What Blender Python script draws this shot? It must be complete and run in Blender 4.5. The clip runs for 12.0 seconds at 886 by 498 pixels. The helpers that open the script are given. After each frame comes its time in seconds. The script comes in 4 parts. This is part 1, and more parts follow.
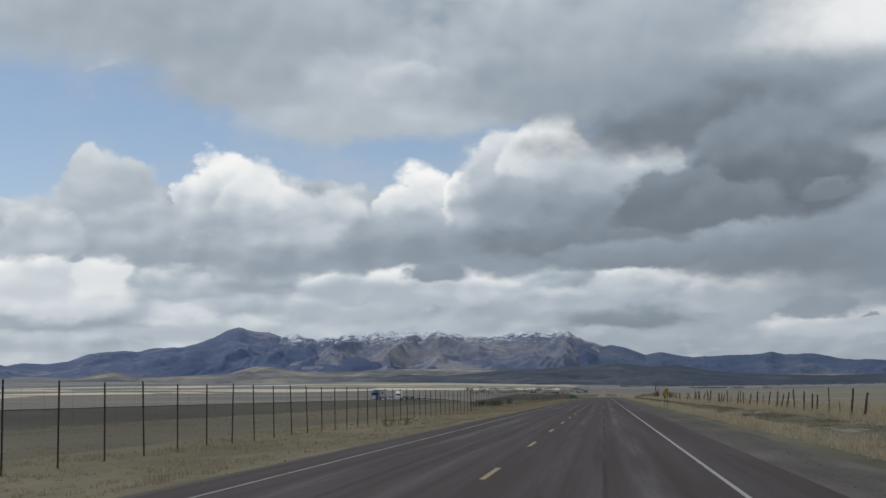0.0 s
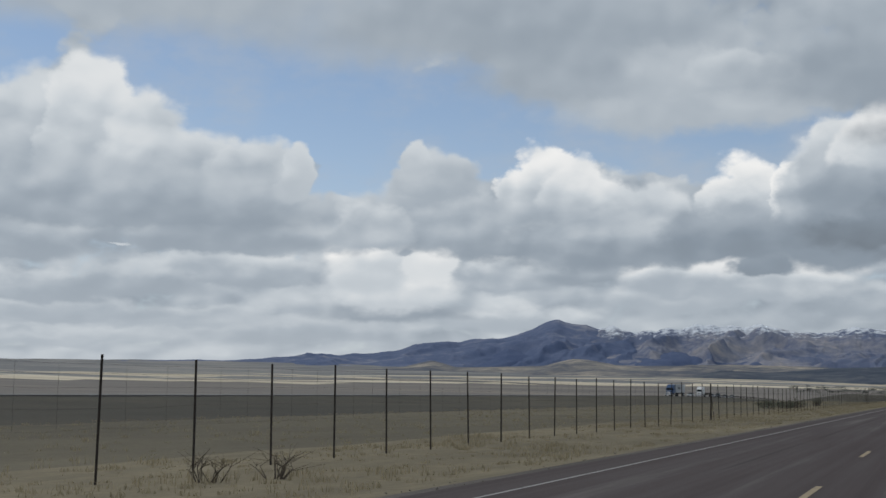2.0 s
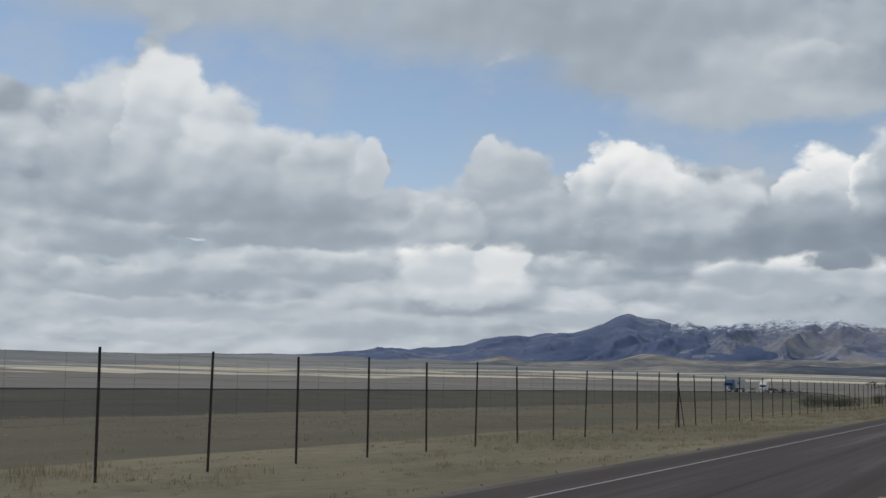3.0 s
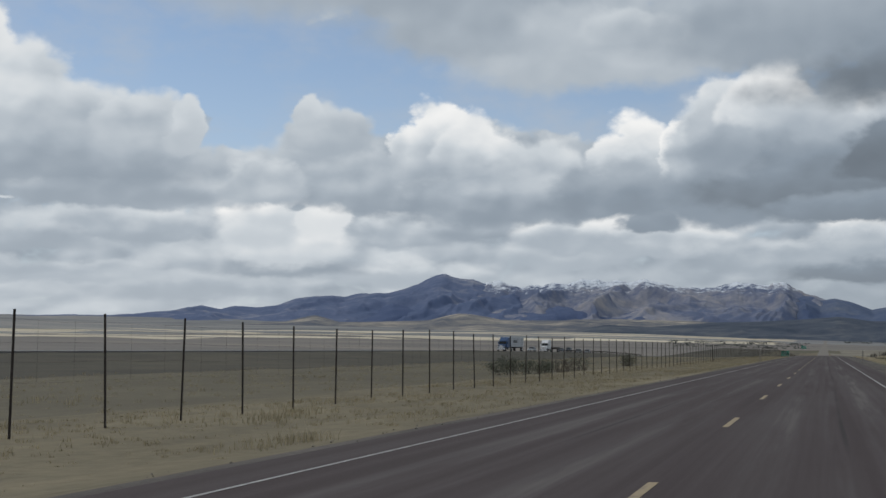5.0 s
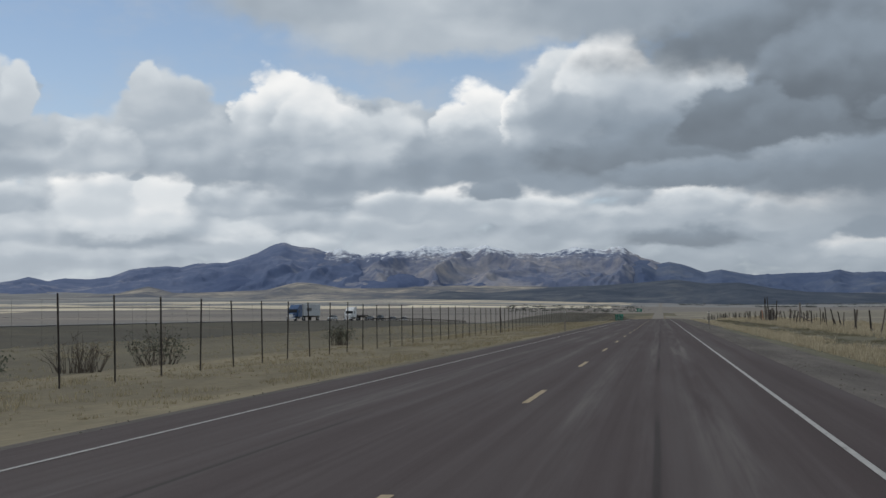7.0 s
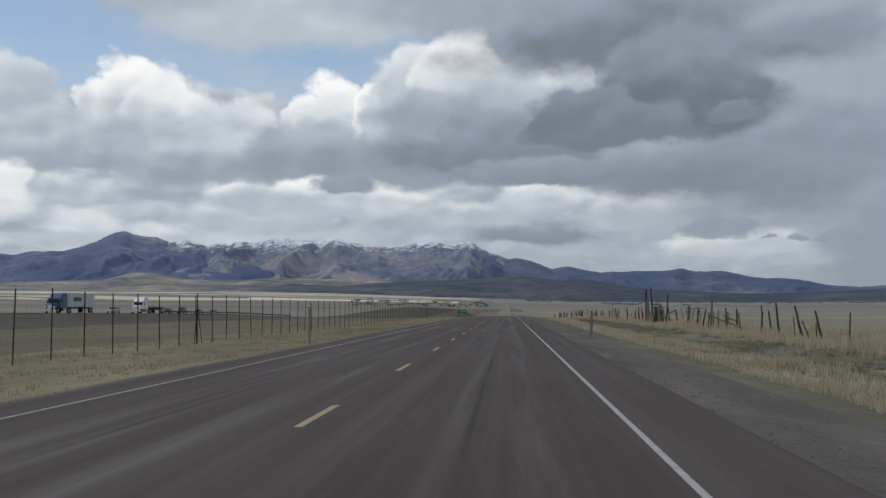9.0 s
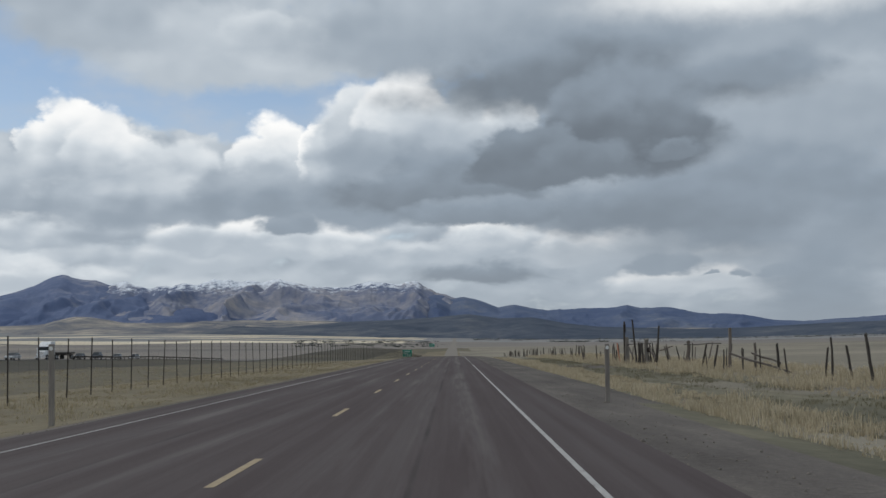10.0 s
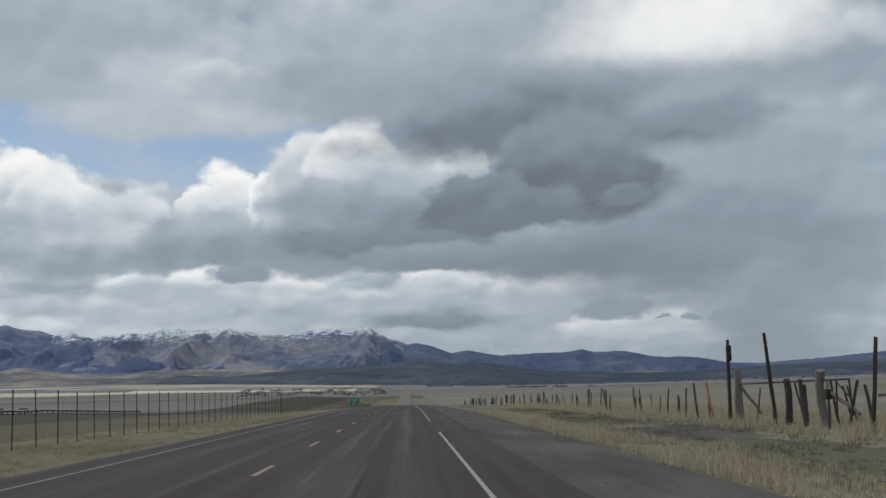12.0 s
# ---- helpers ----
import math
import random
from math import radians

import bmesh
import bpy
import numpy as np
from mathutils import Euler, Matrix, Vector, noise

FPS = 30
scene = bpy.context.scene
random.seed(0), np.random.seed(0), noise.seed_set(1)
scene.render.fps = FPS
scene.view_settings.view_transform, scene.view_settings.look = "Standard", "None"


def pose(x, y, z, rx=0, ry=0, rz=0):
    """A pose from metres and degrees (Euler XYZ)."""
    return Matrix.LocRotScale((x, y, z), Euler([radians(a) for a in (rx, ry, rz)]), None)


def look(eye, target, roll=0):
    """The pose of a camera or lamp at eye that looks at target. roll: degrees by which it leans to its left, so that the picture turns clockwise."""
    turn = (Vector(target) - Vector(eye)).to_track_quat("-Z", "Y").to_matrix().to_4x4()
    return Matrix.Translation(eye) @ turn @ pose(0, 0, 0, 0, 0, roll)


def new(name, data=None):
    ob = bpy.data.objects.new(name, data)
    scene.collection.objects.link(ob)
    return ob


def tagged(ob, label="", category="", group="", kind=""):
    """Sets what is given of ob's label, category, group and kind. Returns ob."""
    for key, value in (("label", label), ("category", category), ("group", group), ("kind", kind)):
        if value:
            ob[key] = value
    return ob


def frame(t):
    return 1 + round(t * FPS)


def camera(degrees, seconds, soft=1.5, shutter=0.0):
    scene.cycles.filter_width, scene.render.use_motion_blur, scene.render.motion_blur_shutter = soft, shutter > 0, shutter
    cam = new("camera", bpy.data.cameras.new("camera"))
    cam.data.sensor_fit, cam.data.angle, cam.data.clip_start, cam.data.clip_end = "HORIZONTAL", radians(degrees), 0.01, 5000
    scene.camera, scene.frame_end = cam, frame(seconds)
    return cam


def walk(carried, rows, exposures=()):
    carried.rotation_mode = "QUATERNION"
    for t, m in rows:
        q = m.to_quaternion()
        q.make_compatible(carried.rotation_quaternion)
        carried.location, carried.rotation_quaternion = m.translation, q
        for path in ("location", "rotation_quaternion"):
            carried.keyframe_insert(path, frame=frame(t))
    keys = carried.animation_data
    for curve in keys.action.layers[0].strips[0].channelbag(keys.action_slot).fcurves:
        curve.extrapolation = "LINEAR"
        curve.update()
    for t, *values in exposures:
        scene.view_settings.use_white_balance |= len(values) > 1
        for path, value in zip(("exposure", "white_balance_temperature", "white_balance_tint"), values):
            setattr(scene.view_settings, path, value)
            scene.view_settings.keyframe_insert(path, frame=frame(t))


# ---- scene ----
cam = camera(39.6, 12.0, soft=1.5)
# seconds; x, y, z in metres; tilt, lean and heading in degrees. A passenger's seat at road speed.
PATH = [
    (0.0, pose(1.94, -0.03, 1.306, 96.83, 1.05, 7.41)),
    (0.5, pose(1.89, 13.11, 1.304, 96.91, 0.21, 13.20)),
    (1.0, pose(1.85, 26.24, 1.302, 96.52, -0.24, 16.86)),
    (1.5, pose(1.82, 39.70, 1.301, 96.54, -0.62, 19.90)),
    (2.0, pose(1.75, 52.73, 1.301, 96.59, -0.54, 22.19)),
    (2.5, pose(1.73, 66.25, 1.303, 96.52, -0.55, 23.92)),
    (2.7, pose(1.74, 71.52, 1.303, 96.49, -0.59, 25.14)),
    (4.3, pose(1.56, 113.70, 1.305, 95.92, -0.91, 26.02)),
    (4.5, pose(1.56, 118.97, 1.306, 95.65, -0.95, 24.18)),
    (5.0, pose(1.64, 132.04, 1.318, 94.56, -0.40, 17.21)),
    (5.5, pose(1.73, 144.66, 1.305, 93.51, 0.58, 12.01)),
    (6.0, pose(1.84, 157.82, 1.302, 93.26, 1.14, 9.93)),
    (6.5, pose(1.95, 171.08, 1.300, 93.09, 1.03, 10.11)),
    (6.7, pose(1.95, 176.39, 1.299, 93.10, 1.02, 10.12)),
    (8.3, pose(2.23, 218.91, 1.293, 92.23, -3.54, 7.29)),
    (8.5, pose(2.24, 224.22, 1.292, 91.14, -3.25, 6.25)),
    (9.0, pose(2.30, 237.62, 1.302, 92.75, 0.01, 3.03)),
    (9.5, pose(2.32, 250.59, 1.296, 93.19, 0.11, 2.45)),
    (10.0, pose(2.37, 263.58, 1.299, 94.58, 0.88, 0.56)),
    (10.5, pose(2.45, 276.39, 1.295, 94.72, 1.06, 0.26)),
    (11.0, pose(2.53, 289.27, 1.291, 95.04, 0.64, -0.33)),
    (11.5, pose(2.60, 302.26, 1.284, 95.69, 1.45, -0.96)),
    (12.0, pose(2.65, 315.27, 1.289, 96.70, 1.66, -1.60)),
]
walk(cam, PATH, [(0.0, 0.0), (2.0, -0.08), (5.0, -0.03), (8.0, 0.05), (10.5, 0.12), (12.0, 0.03)])

# ---------------------------------------------------------------- sky and sun
SUN_AZ, SUN_EL = -62.0, 46.0


class Nodes:
    """A short hand for node trees."""

    def __init__(self, tree):
        self.tree = tree

    def add(self, kind, **props):
        n = self.tree.nodes.new(kind)
        for k, v in props.items():
            setattr(n, k, v)
        return n

    def link(self, a, b):
        self.tree.links.new(a, b)

    def put(self, socket, value):
        if isinstance(value, bpy.types.NodeSocket):
            self.link(value, socket)
        elif value is not None:
            socket.default_value = value

    def math(self, op, a, b=None, c=None, clamp=False):
        n = self.add("ShaderNodeMath", operation=op, use_clamp=clamp)
        for s, v in zip(n.inputs, (a, b, c)):
            self.put(s, v)
        return n.outputs[0]

    def noise(self, vec, scale, detail=6.0, rough=0.55, distortion=0.0, lac=2.0):
        n = self.add("ShaderNodeTexNoise")
        self.put(n.inputs["Vector"], vec)
        n.inputs["Scale"].default_value, n.inputs["Detail"].default_value = scale, detail
        n.inputs["Roughness"].default_value, n.inputs["Distortion"].default_value = rough, distortion
        n.inputs["Lacunarity"].default_value = lac
        return n

    def ramp(self, fac, stops, mode="LINEAR"):
        n = self.add("ShaderNodeValToRGB")
        n.color_ramp.interpolation = mode
        while len(n.color_ramp.elements) < len(stops):
            n.color_ramp.elements.new(0.5)
        for e, (at, col) in zip(n.color_ramp.elements, stops):
            e.position = at
            e.color = (*col, 1) if len(col) == 3 else col
        self.put(n.inputs[0], fac)
        return n.outputs[0]

    def mix(self, fac, a, b, kind="MIX"):
        n = self.add("ShaderNodeMix", data_type="RGBA", blend_type=kind)
        self.put(n.inputs["Factor"], fac)
        for s, v in ((n.inputs[6], a), (n.inputs[7], b)):
            self.put(s, (*v, 1) if isinstance(v, tuple) and len(v) == 3 else v)
        return n.outputs[2]

    def scaled(self, vec, s):
        n = self.add("ShaderNodeMapping")
        self.put(n.inputs["Vector"], vec)
        n.inputs["Scale"].default_value = s
        return n.outputs[0]


def smooth(g, lo, hi, x):
    n = g.add("ShaderNodeMapRange", interpolation_type="SMOOTHSTEP")
    g.put(n.inputs["Value"], x)
    g.put(n.inputs["From Min"], lo)
    g.put(n.inputs["From Max"], hi)
    return n.outputs[0]


TONES = [(0.0, (0.02, 0.024, 0.030)), (0.2, (0.155, 0.184, 0.218)), (0.35, (0.256, 0.308, 0.368)), (0.5, (0.40, 0.456, 0.515)),
         (0.7, (0.615, 0.662, 0.702)), (1.0, (0.95, 0.945, 0.93))]


def cloud_group():
    """One cloud: a dome over a flat base, with billows round its rim, bright above and grey below."""
    t = bpy.data.node_groups.new("cloud", "ShaderNodeTree")
    for name in ("Az", "El", "Billow", "Shade", "X", "Y", "RX", "RY", "Top", "Base", "Soft"):
        t.interface.new_socket(name, in_out="INPUT", socket_type="NodeSocketFloat")
    t.interface.new_socket("Below", in_out="INPUT", socket_type="NodeSocketColor")
    t.interface.new_socket("Color", in_out="OUTPUT", socket_type="NodeSocketColor")
    g = Nodes(t)
    i, o = g.add("NodeGroupInput").outputs, g.add("NodeGroupOutput")
    under = g.add("ShaderNodeSeparateColor")
    g.link(i["Below"], under.inputs[0])
    after = g.math("MULTIPLY", under.outputs[0], 1e-6)              # each cloud is worked out after the one below it
    qx = g.math("DIVIDE", g.math("SUBTRACT", g.math("ADD", i["Az"], after), i["X"]), i["RX"])
    qy = g.math("DIVIDE", g.math("SUBTRACT", g.math("ADD", i["El"], after), i["Y"]), i["RY"])
    qf = g.math("ADD", g.math("MAXIMUM", qy, 0.0), g.math("MULTIPLY", g.math("MINIMUM", qy, 0.0), 3.2))
    d = g.math("SQRT", g.math("ADD", g.math("MULTIPLY", qx, qx), g.math("MULTIPLY", qf, qf)))
    swell = g.math("DIVIDE", 1.25, g.math("MULTIPLY_ADD", i["RY"], 0.5, 0.75))
    d = g.math("SUBTRACT", d, g.math("MULTIPLY", i["Billow"], swell))
    soft = g.math("MULTIPLY", i["Soft"], g.math("MULTIPLY_ADD", smooth(g, 0.25, -0.15, qy), 0.7, 1.0))
    a = smooth(g, g.math("ADD", 1.0, soft), g.math("SUBTRACT", 1.0, soft), d)
    rim = g.math("MULTIPLY", g.math("SUBTRACT", d, 0.55), g.math("MULTIPLY", smooth(g, 0.05, 0.5, qy), 0.5))
    s = g.math("ADD", g.math("ADD", g.math("MULTIPLY_ADD", qy, 0.62, 0.14), rim), i["Shade"])
    s = smooth(g, 0.0, 1.0, s)
    tone = g.math("ADD", g.math("MULTIPLY", s, g.math("SUBTRACT", i["Top"], i["Base"])), i["Base"])
    tone = g.math("ADD", tone, g.math("MULTIPLY", i["Shade"], 0.10))
    g.link(g.mix(a, i["Below"], g.ramp(tone, TONES)), o.inputs["Color"])
    return t


# Clouds, bank by bank from the horizon up: heading and height of the base, half width and height (degrees), tone above and below, softness.
FAR = [
    (-39.6, 2.09, 3.58, 0.75, 0.66, 0.5, 0.3), (-34.0, 2.97, 4.78, 0.87, 0.68, 0.5, 0.3), (-38.9, 3.26, 4.10, 0.85, 0.7, 0.48, 0.25), (-29.1, 2.44, 3.88, 0.88, 0.62, 0.46, 0.3),
    (-40.7, 4.11, 3.09, 1.25, 0.72, 0.46, 0.2), (-32.3, 5.07, 4.86, 1.61, 0.76, 0.46, 0.15), (-36.5, 4.44, 2.97, 1.27, 0.66, 0.46, 0.25), (-19.7, 3.09, 4.98, 0.79, 0.74, 0.52, 0.35),
    (-16.3, 5.54, 4.44, 1.49, 0.74, 0.42, 0.18), (-24.4, 3.54, 3.42, 1.08, 0.46, 0.38, 0.35), (-24.7, 4.69, 3.30, 3.15, 1.04, 0.66, 0.16), (-22.9, 5.77, 1.59, 2.47, 1.06, 0.8, 0.12),
    (-24.1, 6.33, 0.69, 0.34, 0.52, 0.48, 0.3), (-11.4, 3.89, 3.31, 1.73, 0.84, 0.52, 0.25), (-9.6, 5.03, 3.52, 1.33, 0.88, 0.48, 0.2), (-6.9, 5.26, 1.84, 0.89, 0.42, 0.36, 0.25),
]
FAR_RIGHT = [
    (-18.9, 5.02, 2.62, 1.57, 0.88, 0.46, 0.2), (-15.1, 5.32, 2.97, 1.60, 0.78, 0.4, 0.2), (-11.0, 4.82, 3.32, 1.55, 0.94, 0.5, 0.2), (-6.4, 4.54, 3.92, 1.49, 0.94, 0.52, 0.22),
    (-2.2, 3.84, 3.95, 1.18, 0.74, 0.46, 0.3), (2.0, 4.43, 3.42, 1.39, 0.92, 0.48, 0.2), (8.5, 3.84, 3.60, 2.08, 1.06, 0.52, 0.2), (5.4, 4.10, 2.09, 1.44, 0.98, 0.55, 0.2),
    (13.6, 3.54, 2.85, 1.28, 1.02, 0.55, 0.22), (10.8, 2.59, 3.79, 1.03, 1, 0.58, 0.25), (15.3, 1.54, 2.92, 1.14, 0.8, 0.45, 0.4), (-7.4, 5.46, 1.62, 0.94, 0.4, 0.34, 0.2),
    (1.2, 3.21, 3.02, 0.63, 0.33, 0.27, 0.4), (9.6, 3.55, 1.92, 0.83, 0.46, 0.4, 0.25), (13.3, 3.06, 0.55, 0.31, 0.42, 0.38, 0.3), (14.6, 3.10, 0.64, 0.51, 0.45, 0.4, 0.3),
    (11.6, 3.19, 0.40, 0.15, 0.45, 0.4, 0.3),
]
LEFT = [
    (-32.6, 6.67, 5.89, 1.76, 0.74, 0.44, 0.18), (-41.7, 6.06, 2.83, 1.74, 0.66, 0.44, 0.2), (-40.9, 9.10, 3.12, 4.82, 0.72, 0.5, 0.12), (-38.5, 9.49, 2.59, 5.30, 0.82, 0.56, 0.07),
    (-35.8, 8.99, 2.78, 4.44, 0.78, 0.52, 0.09), (-34.2, 8.68, 4.08, 3.46, 0.74, 0.5, 0.12), (-31.3, 8.73, 2.86, 2.77, 0.76, 0.5, 0.1), (-29.2, 9.24, 1.10, 2.03, 0.74, 0.58, 0.09),
    (-36.4, 7.87, 8.46, 2.37, 0.6, 0.42, 0.2), (-37.2, 6.46, 0.49, 0.15, 0.8, 0.7, 0.4),
]
MIDDLE = [
    (-22.9, 8.06, 3.98, 1.71, 0.64, 0.48, 0.2), (-22.7, 9.29, 2.13, 1.99, 0.66, 0.5, 0.14), (-23.5, 10.28, 0.85, 1.26, 0.7, 0.58, 0.12), (-17.6, 7.69, 2.38, 3.77, 0.98, 0.55, 0.06),
    (-15.8, 7.16, 2.89, 3.52, 0.92, 0.5, 0.08), (-19.4, 6.77, 5.02, 2.36, 0.64, 0.4, 0.16), (-12.6, 6.61, 2.84, 2.98, 0.76, 0.42, 0.12), (-15.0, 6.24, 4.43, 2.09, 0.62, 0.38, 0.18),
    (-25.5, 7.10, 1.85, 1.57, 0.72, 0.5, 0.2), (-8.2, 7.27, 2.45, 3.41, 0.98, 0.4, 0.08), (-6.3, 8.16, 1.04, 2.60, 1.05, 0.72, 0.07), (-9.1, 6.57, 3.52, 1.79, 0.46, 0.34, 0.2),
    (-4.4, 6.97, 2.90, 5.12, 0.8, 0.36, 0.1),
]
RIGHT = [
    (14.2, 5.25, 8.39, 5.82, 0.42, 0.31, 0.4), (17.0, 10.14, 4.36, 2.72, 0.52, 0.42, 0.5), (16.4, 1.13, 2.65, 4.52, 0.38, 0.33, 0.5), (-4.2, 9.89, 1.86, 2.72, 0.86, 0.55, 0.1),
    (-2.1, 8.31, 2.92, 4.73, 0.92, 0.52, 0.09), (-0.0, 7.62, 4.77, 4.04, 0.66, 0.34, 0.14), (2.8, 9.92, 1.33, 1.95, 0.88, 0.55, 0.14), (-1.1, 6.82, 5.02, 2.25, 0.38, 0.25, 0.2),
    (1.3, 5.94, 3.96, 1.05, 0.38, 0.29, 0.22), (9.1, 5.64, 5.64, 1.86, 0.35, 0.28, 0.3), (-4.2, 8.32, 1.59, 1.83, 0.5, 0.4, 0.25),
]
DECK = [
    (-12.8, 14.01, 6.12, 1.80, 0.62, 0.54, 0.2), (-8.7, 14.32, 2.36, 1.24, 0.68, 0.56, 0.18), (-16.9, 14.42, 3.71, 3.16, 0.52, 0.46, 0.3), (0.1, 13.98, 7.99, 3.79, 0.52, 0.42, 0.3),
    (10.7, 14.08, 10.74, 4.45, 0.5, 0.4, 0.5), (14.5, 15.78, 6.00, 2.90, 1, 0.85, 0.6), (-18.1, 16.53, 7.32, 3.79, 0.48, 0.44, 0.5),
]
DECK_LEFT = [
    (-10.5, 12.85, 6.43, 3.19, 0.62, 0.54, 0.2), (-7.7, 13.34, 2.77, 1.93, 0.7, 0.58, 0.2), (-19.2, 16.26, 11.22, 3.78, 0.54, 0.5, 0.4), (-35.3, 17.24, 10.73, 3.66, 0.5, 0.5, 0.45),
]
DARK = [
    (6.9, 11.60, 8.60, 3.06, 0.36, 0.22, 0.3), (13.9, 12.11, 3.75, 1.74, 0.42, 0.32, 0.4), (8.2, 9.04, 4.29, 3.90, 0.34, 0.19, 0.18), (6.4, 9.42, 2.49, 2.84, 0.33, 0.2, 0.18),
    (3.8, 8.04, 3.17, 2.37, 0.32, 0.22, 0.12), (6.3, 7.99, 2.35, 1.56, 0.3, 0.22, 0.2), (10.2, 8.80, 1.54, 0.59, 0.3, 0.24, 0.25),
]


def make_world():
    w = bpy.data.worlds.new("sky")
    scene.world = w
    w.use_nodes = True
    w.node_tree.nodes.clear()
    g = Nodes(w.node_tree)
    d = g.add("ShaderNodeTexCoord").outputs["Generated"]
    sep = g.add("ShaderNodeSeparateXYZ")
    g.link(d, sep.inputs[0])
    x, y, z = sep.outputs
    az = g.math("MULTIPLY", g.math("ARCTAN2", x, y), 57.2958)
    el = g.math("MULTIPLY", g.math("ARCSINE", z), 57.2958)
    # the sky unrolled in degrees, drawn together towards the horizon as far clouds are
    high = g.math("MAXIMUM", el, 0.0)
    flat = g.math("ADD", high, g.math("MULTIPLY", g.math("LOGARITHM", g.math("ADD", high, 1.5), 2.71828), 5.0))
    sheet = g.add("ShaderNodeCombineXYZ")
    g.link(az, sheet.inputs[0])
    g.link(flat, sheet.inputs[1])

    def moved(dx, dy):
        n = g.add("ShaderNodeVectorMath", operation="ADD")
        g.link(sheet.outputs[0], n.inputs[0])
        n.inputs[1].default_value = (dx, dy, 0)
        return n.outputs[0]

    def billows(vec, scale, detail, middle):
        """Round heads on round heads: above 0 in their middle, below 0 in the creases."""
        bend = g.noise(vec, 0.28, 3, 0.5)
        bent = g.mix(0.9, vec, bend.outputs["Color"], "ADD")
        cells = g.add("ShaderNodeTexVoronoi", feature="SMOOTH_F1")
        g.link(bent, cells.inputs["Vector"])
        cells.inputs["Scale"].default_value, cells.inputs["Detail"].default_value = scale, detail
        cells.inputs["Roughness"].default_value, cells.inputs["Lacunarity"].default_value = 0.45, 2.3
        cells.inputs["Smoothness"].default_value = 0.22
        return g.math("MULTIPLY_ADD", cells.outputs["Distance"], -0.62, middle)

    here = billows(moved(0, 0), 0.46, 2.4, 0.47)
    soft_here, over = billows(moved(0, 0), 0.34, 0.8, 0.40), billows(moved(-0.45, 0.9), 0.34, 0.8, 0.40)
    mass = g.noise(sheet.outputs[0], 0.11, 6, 0.55).outputs[0]
    warp = g.add("ShaderNodeSeparateColor")
    g.link(g.noise(sheet.outputs[0], 0.42, 5, 0.55).outputs["Color"], warp.inputs[0])
    az2 = g.math("ADD", az, g.math("MULTIPLY_ADD", warp.outputs[0], 2.6, -1.3))
    el2 = g.math("ADD", el, g.math("MULTIPLY_ADD", warp.outputs[1], 1.3, -0.65))
    side = smooth(g, -16.0, 6.0, az)
    crisp = g.math("MULTIPLY_ADD", side, -0.5, 1.0)                 # the rain clouds are smooth
    lit = g.math("MINIMUM", g.math("MAXIMUM", g.math("SUBTRACT", soft_here, over), -0.22), 0.25)
    shade = g.math("MULTIPLY", g.math("ADD", g.math("MULTIPLY", lit, 0.85), g.math("MULTIPLY", here, 0.22)), crisp)
    shade = g.math("ADD", shade, g.math("MULTIPLY_ADD", mass, 0.5, -0.25))
    rough = g.math("MULTIPLY", g.math("ADD", here, g.math("MULTIPLY_ADD", mass, 0.5, -0.25)), 0.75)
    sky = g.add("ShaderNodeTexSky", sky_type="NISHITA", sun_disc=False, sun_elevation=radians(SUN_EL), sun_rotation=radians(SUN_AZ))
    sky.altitude, sky.dust_density = 1500, 1.0
    blue = g.mix(1.0, sky.outputs[0], (0.073, 0.083, 0.088), "MULTIPLY")
    col = g.mix(g.math("POWER", 2.718, g.math("MULTIPLY", g.math("MAXIMUM", el, 0.0), -0.14)), blue, (0.62, 0.66, 0.70))
    # thin veils over the blue, and the broken layer all round: open where the blue shows
    veil = smooth(g, 0.40, 0.72, g.noise(g.scaled(sheet.outputs[0], (1, 1.3, 1)), 0.13, 5, 0.6).outputs[0])
    col = g.mix(g.math("MULTIPLY_ADD", veil, 0.50, 0.06), col, (0.46, 0.50, 0.55))
    gap = None
    for cx, cy, rx, ry, depth in GAPS:
        qx = g.math("DIVIDE", g.math("SUBTRACT", az2, cx), rx)
        qy = g.math("DIVIDE", g.math("SUBTRACT", el2, cy), ry)
        q = g.math("ADD", g.math("MULTIPLY", qx, qx), g.math("MULTIPLY", qy, qy))
        one = g.math("MULTIPLY", smooth(g, 1.5, 0.3, q), depth)
        gap = one if gap is None else g.math("MAXIMUM", gap, one)
    thick = g.math("SUBTRACT", g.math("ADD", g.math("MULTIPLY_ADD", here, 0.5, 0.45), g.math("MULTIPLY_ADD", mass, 0.5, -0.25)), gap)
    cover = smooth(g, 0.16, 0.36, thick)
    tone = g.math("ADD", g.math("MULTIPLY_ADD", side, -0.08, 0.55), g.math("MULTIPLY", shade, 0.62))
    col = g.mix(cover, col, g.ramp(tone, TONES))
    tree = cloud_group()
    for bank in (FAR, FAR_RIGHT, LEFT, MIDDLE, RIGHT, DECK_LEFT, DECK, DARK):
        for cx, cy, rx, ry, top, base, soft in bank:
            n = g.add("ShaderNodeGroup", node_tree=tree)
            for key, value in (("Az", az2), ("El", el2), ("Billow", rough), ("Shade", shade), ("X", cx), ("Y", cy), ("RX", rx), ("RY", ry),
                               ("Top", top), ("Base", base), ("Soft", soft), ("Below", col)):
                g.put(n.inputs[key], value)
            col = n.outputs[0]
    # air near the horizon: pale to the left, rain-grey to the right
    air = g.mix(smooth(g, -12.0, 6.0, az), (0.56, 0.60, 0.64), (0.29, 0.33, 0.37))
    col = g.mix(g.math("MULTIPLY", g.math("POWER", 2.718, g.math("MULTIPLY", g.math("MAXIMUM", el, 0.0), -0.46)), 0.85), col, air)
    bg = g.add("ShaderNodeBackground")
    g.link(col, bg.inputs[0])
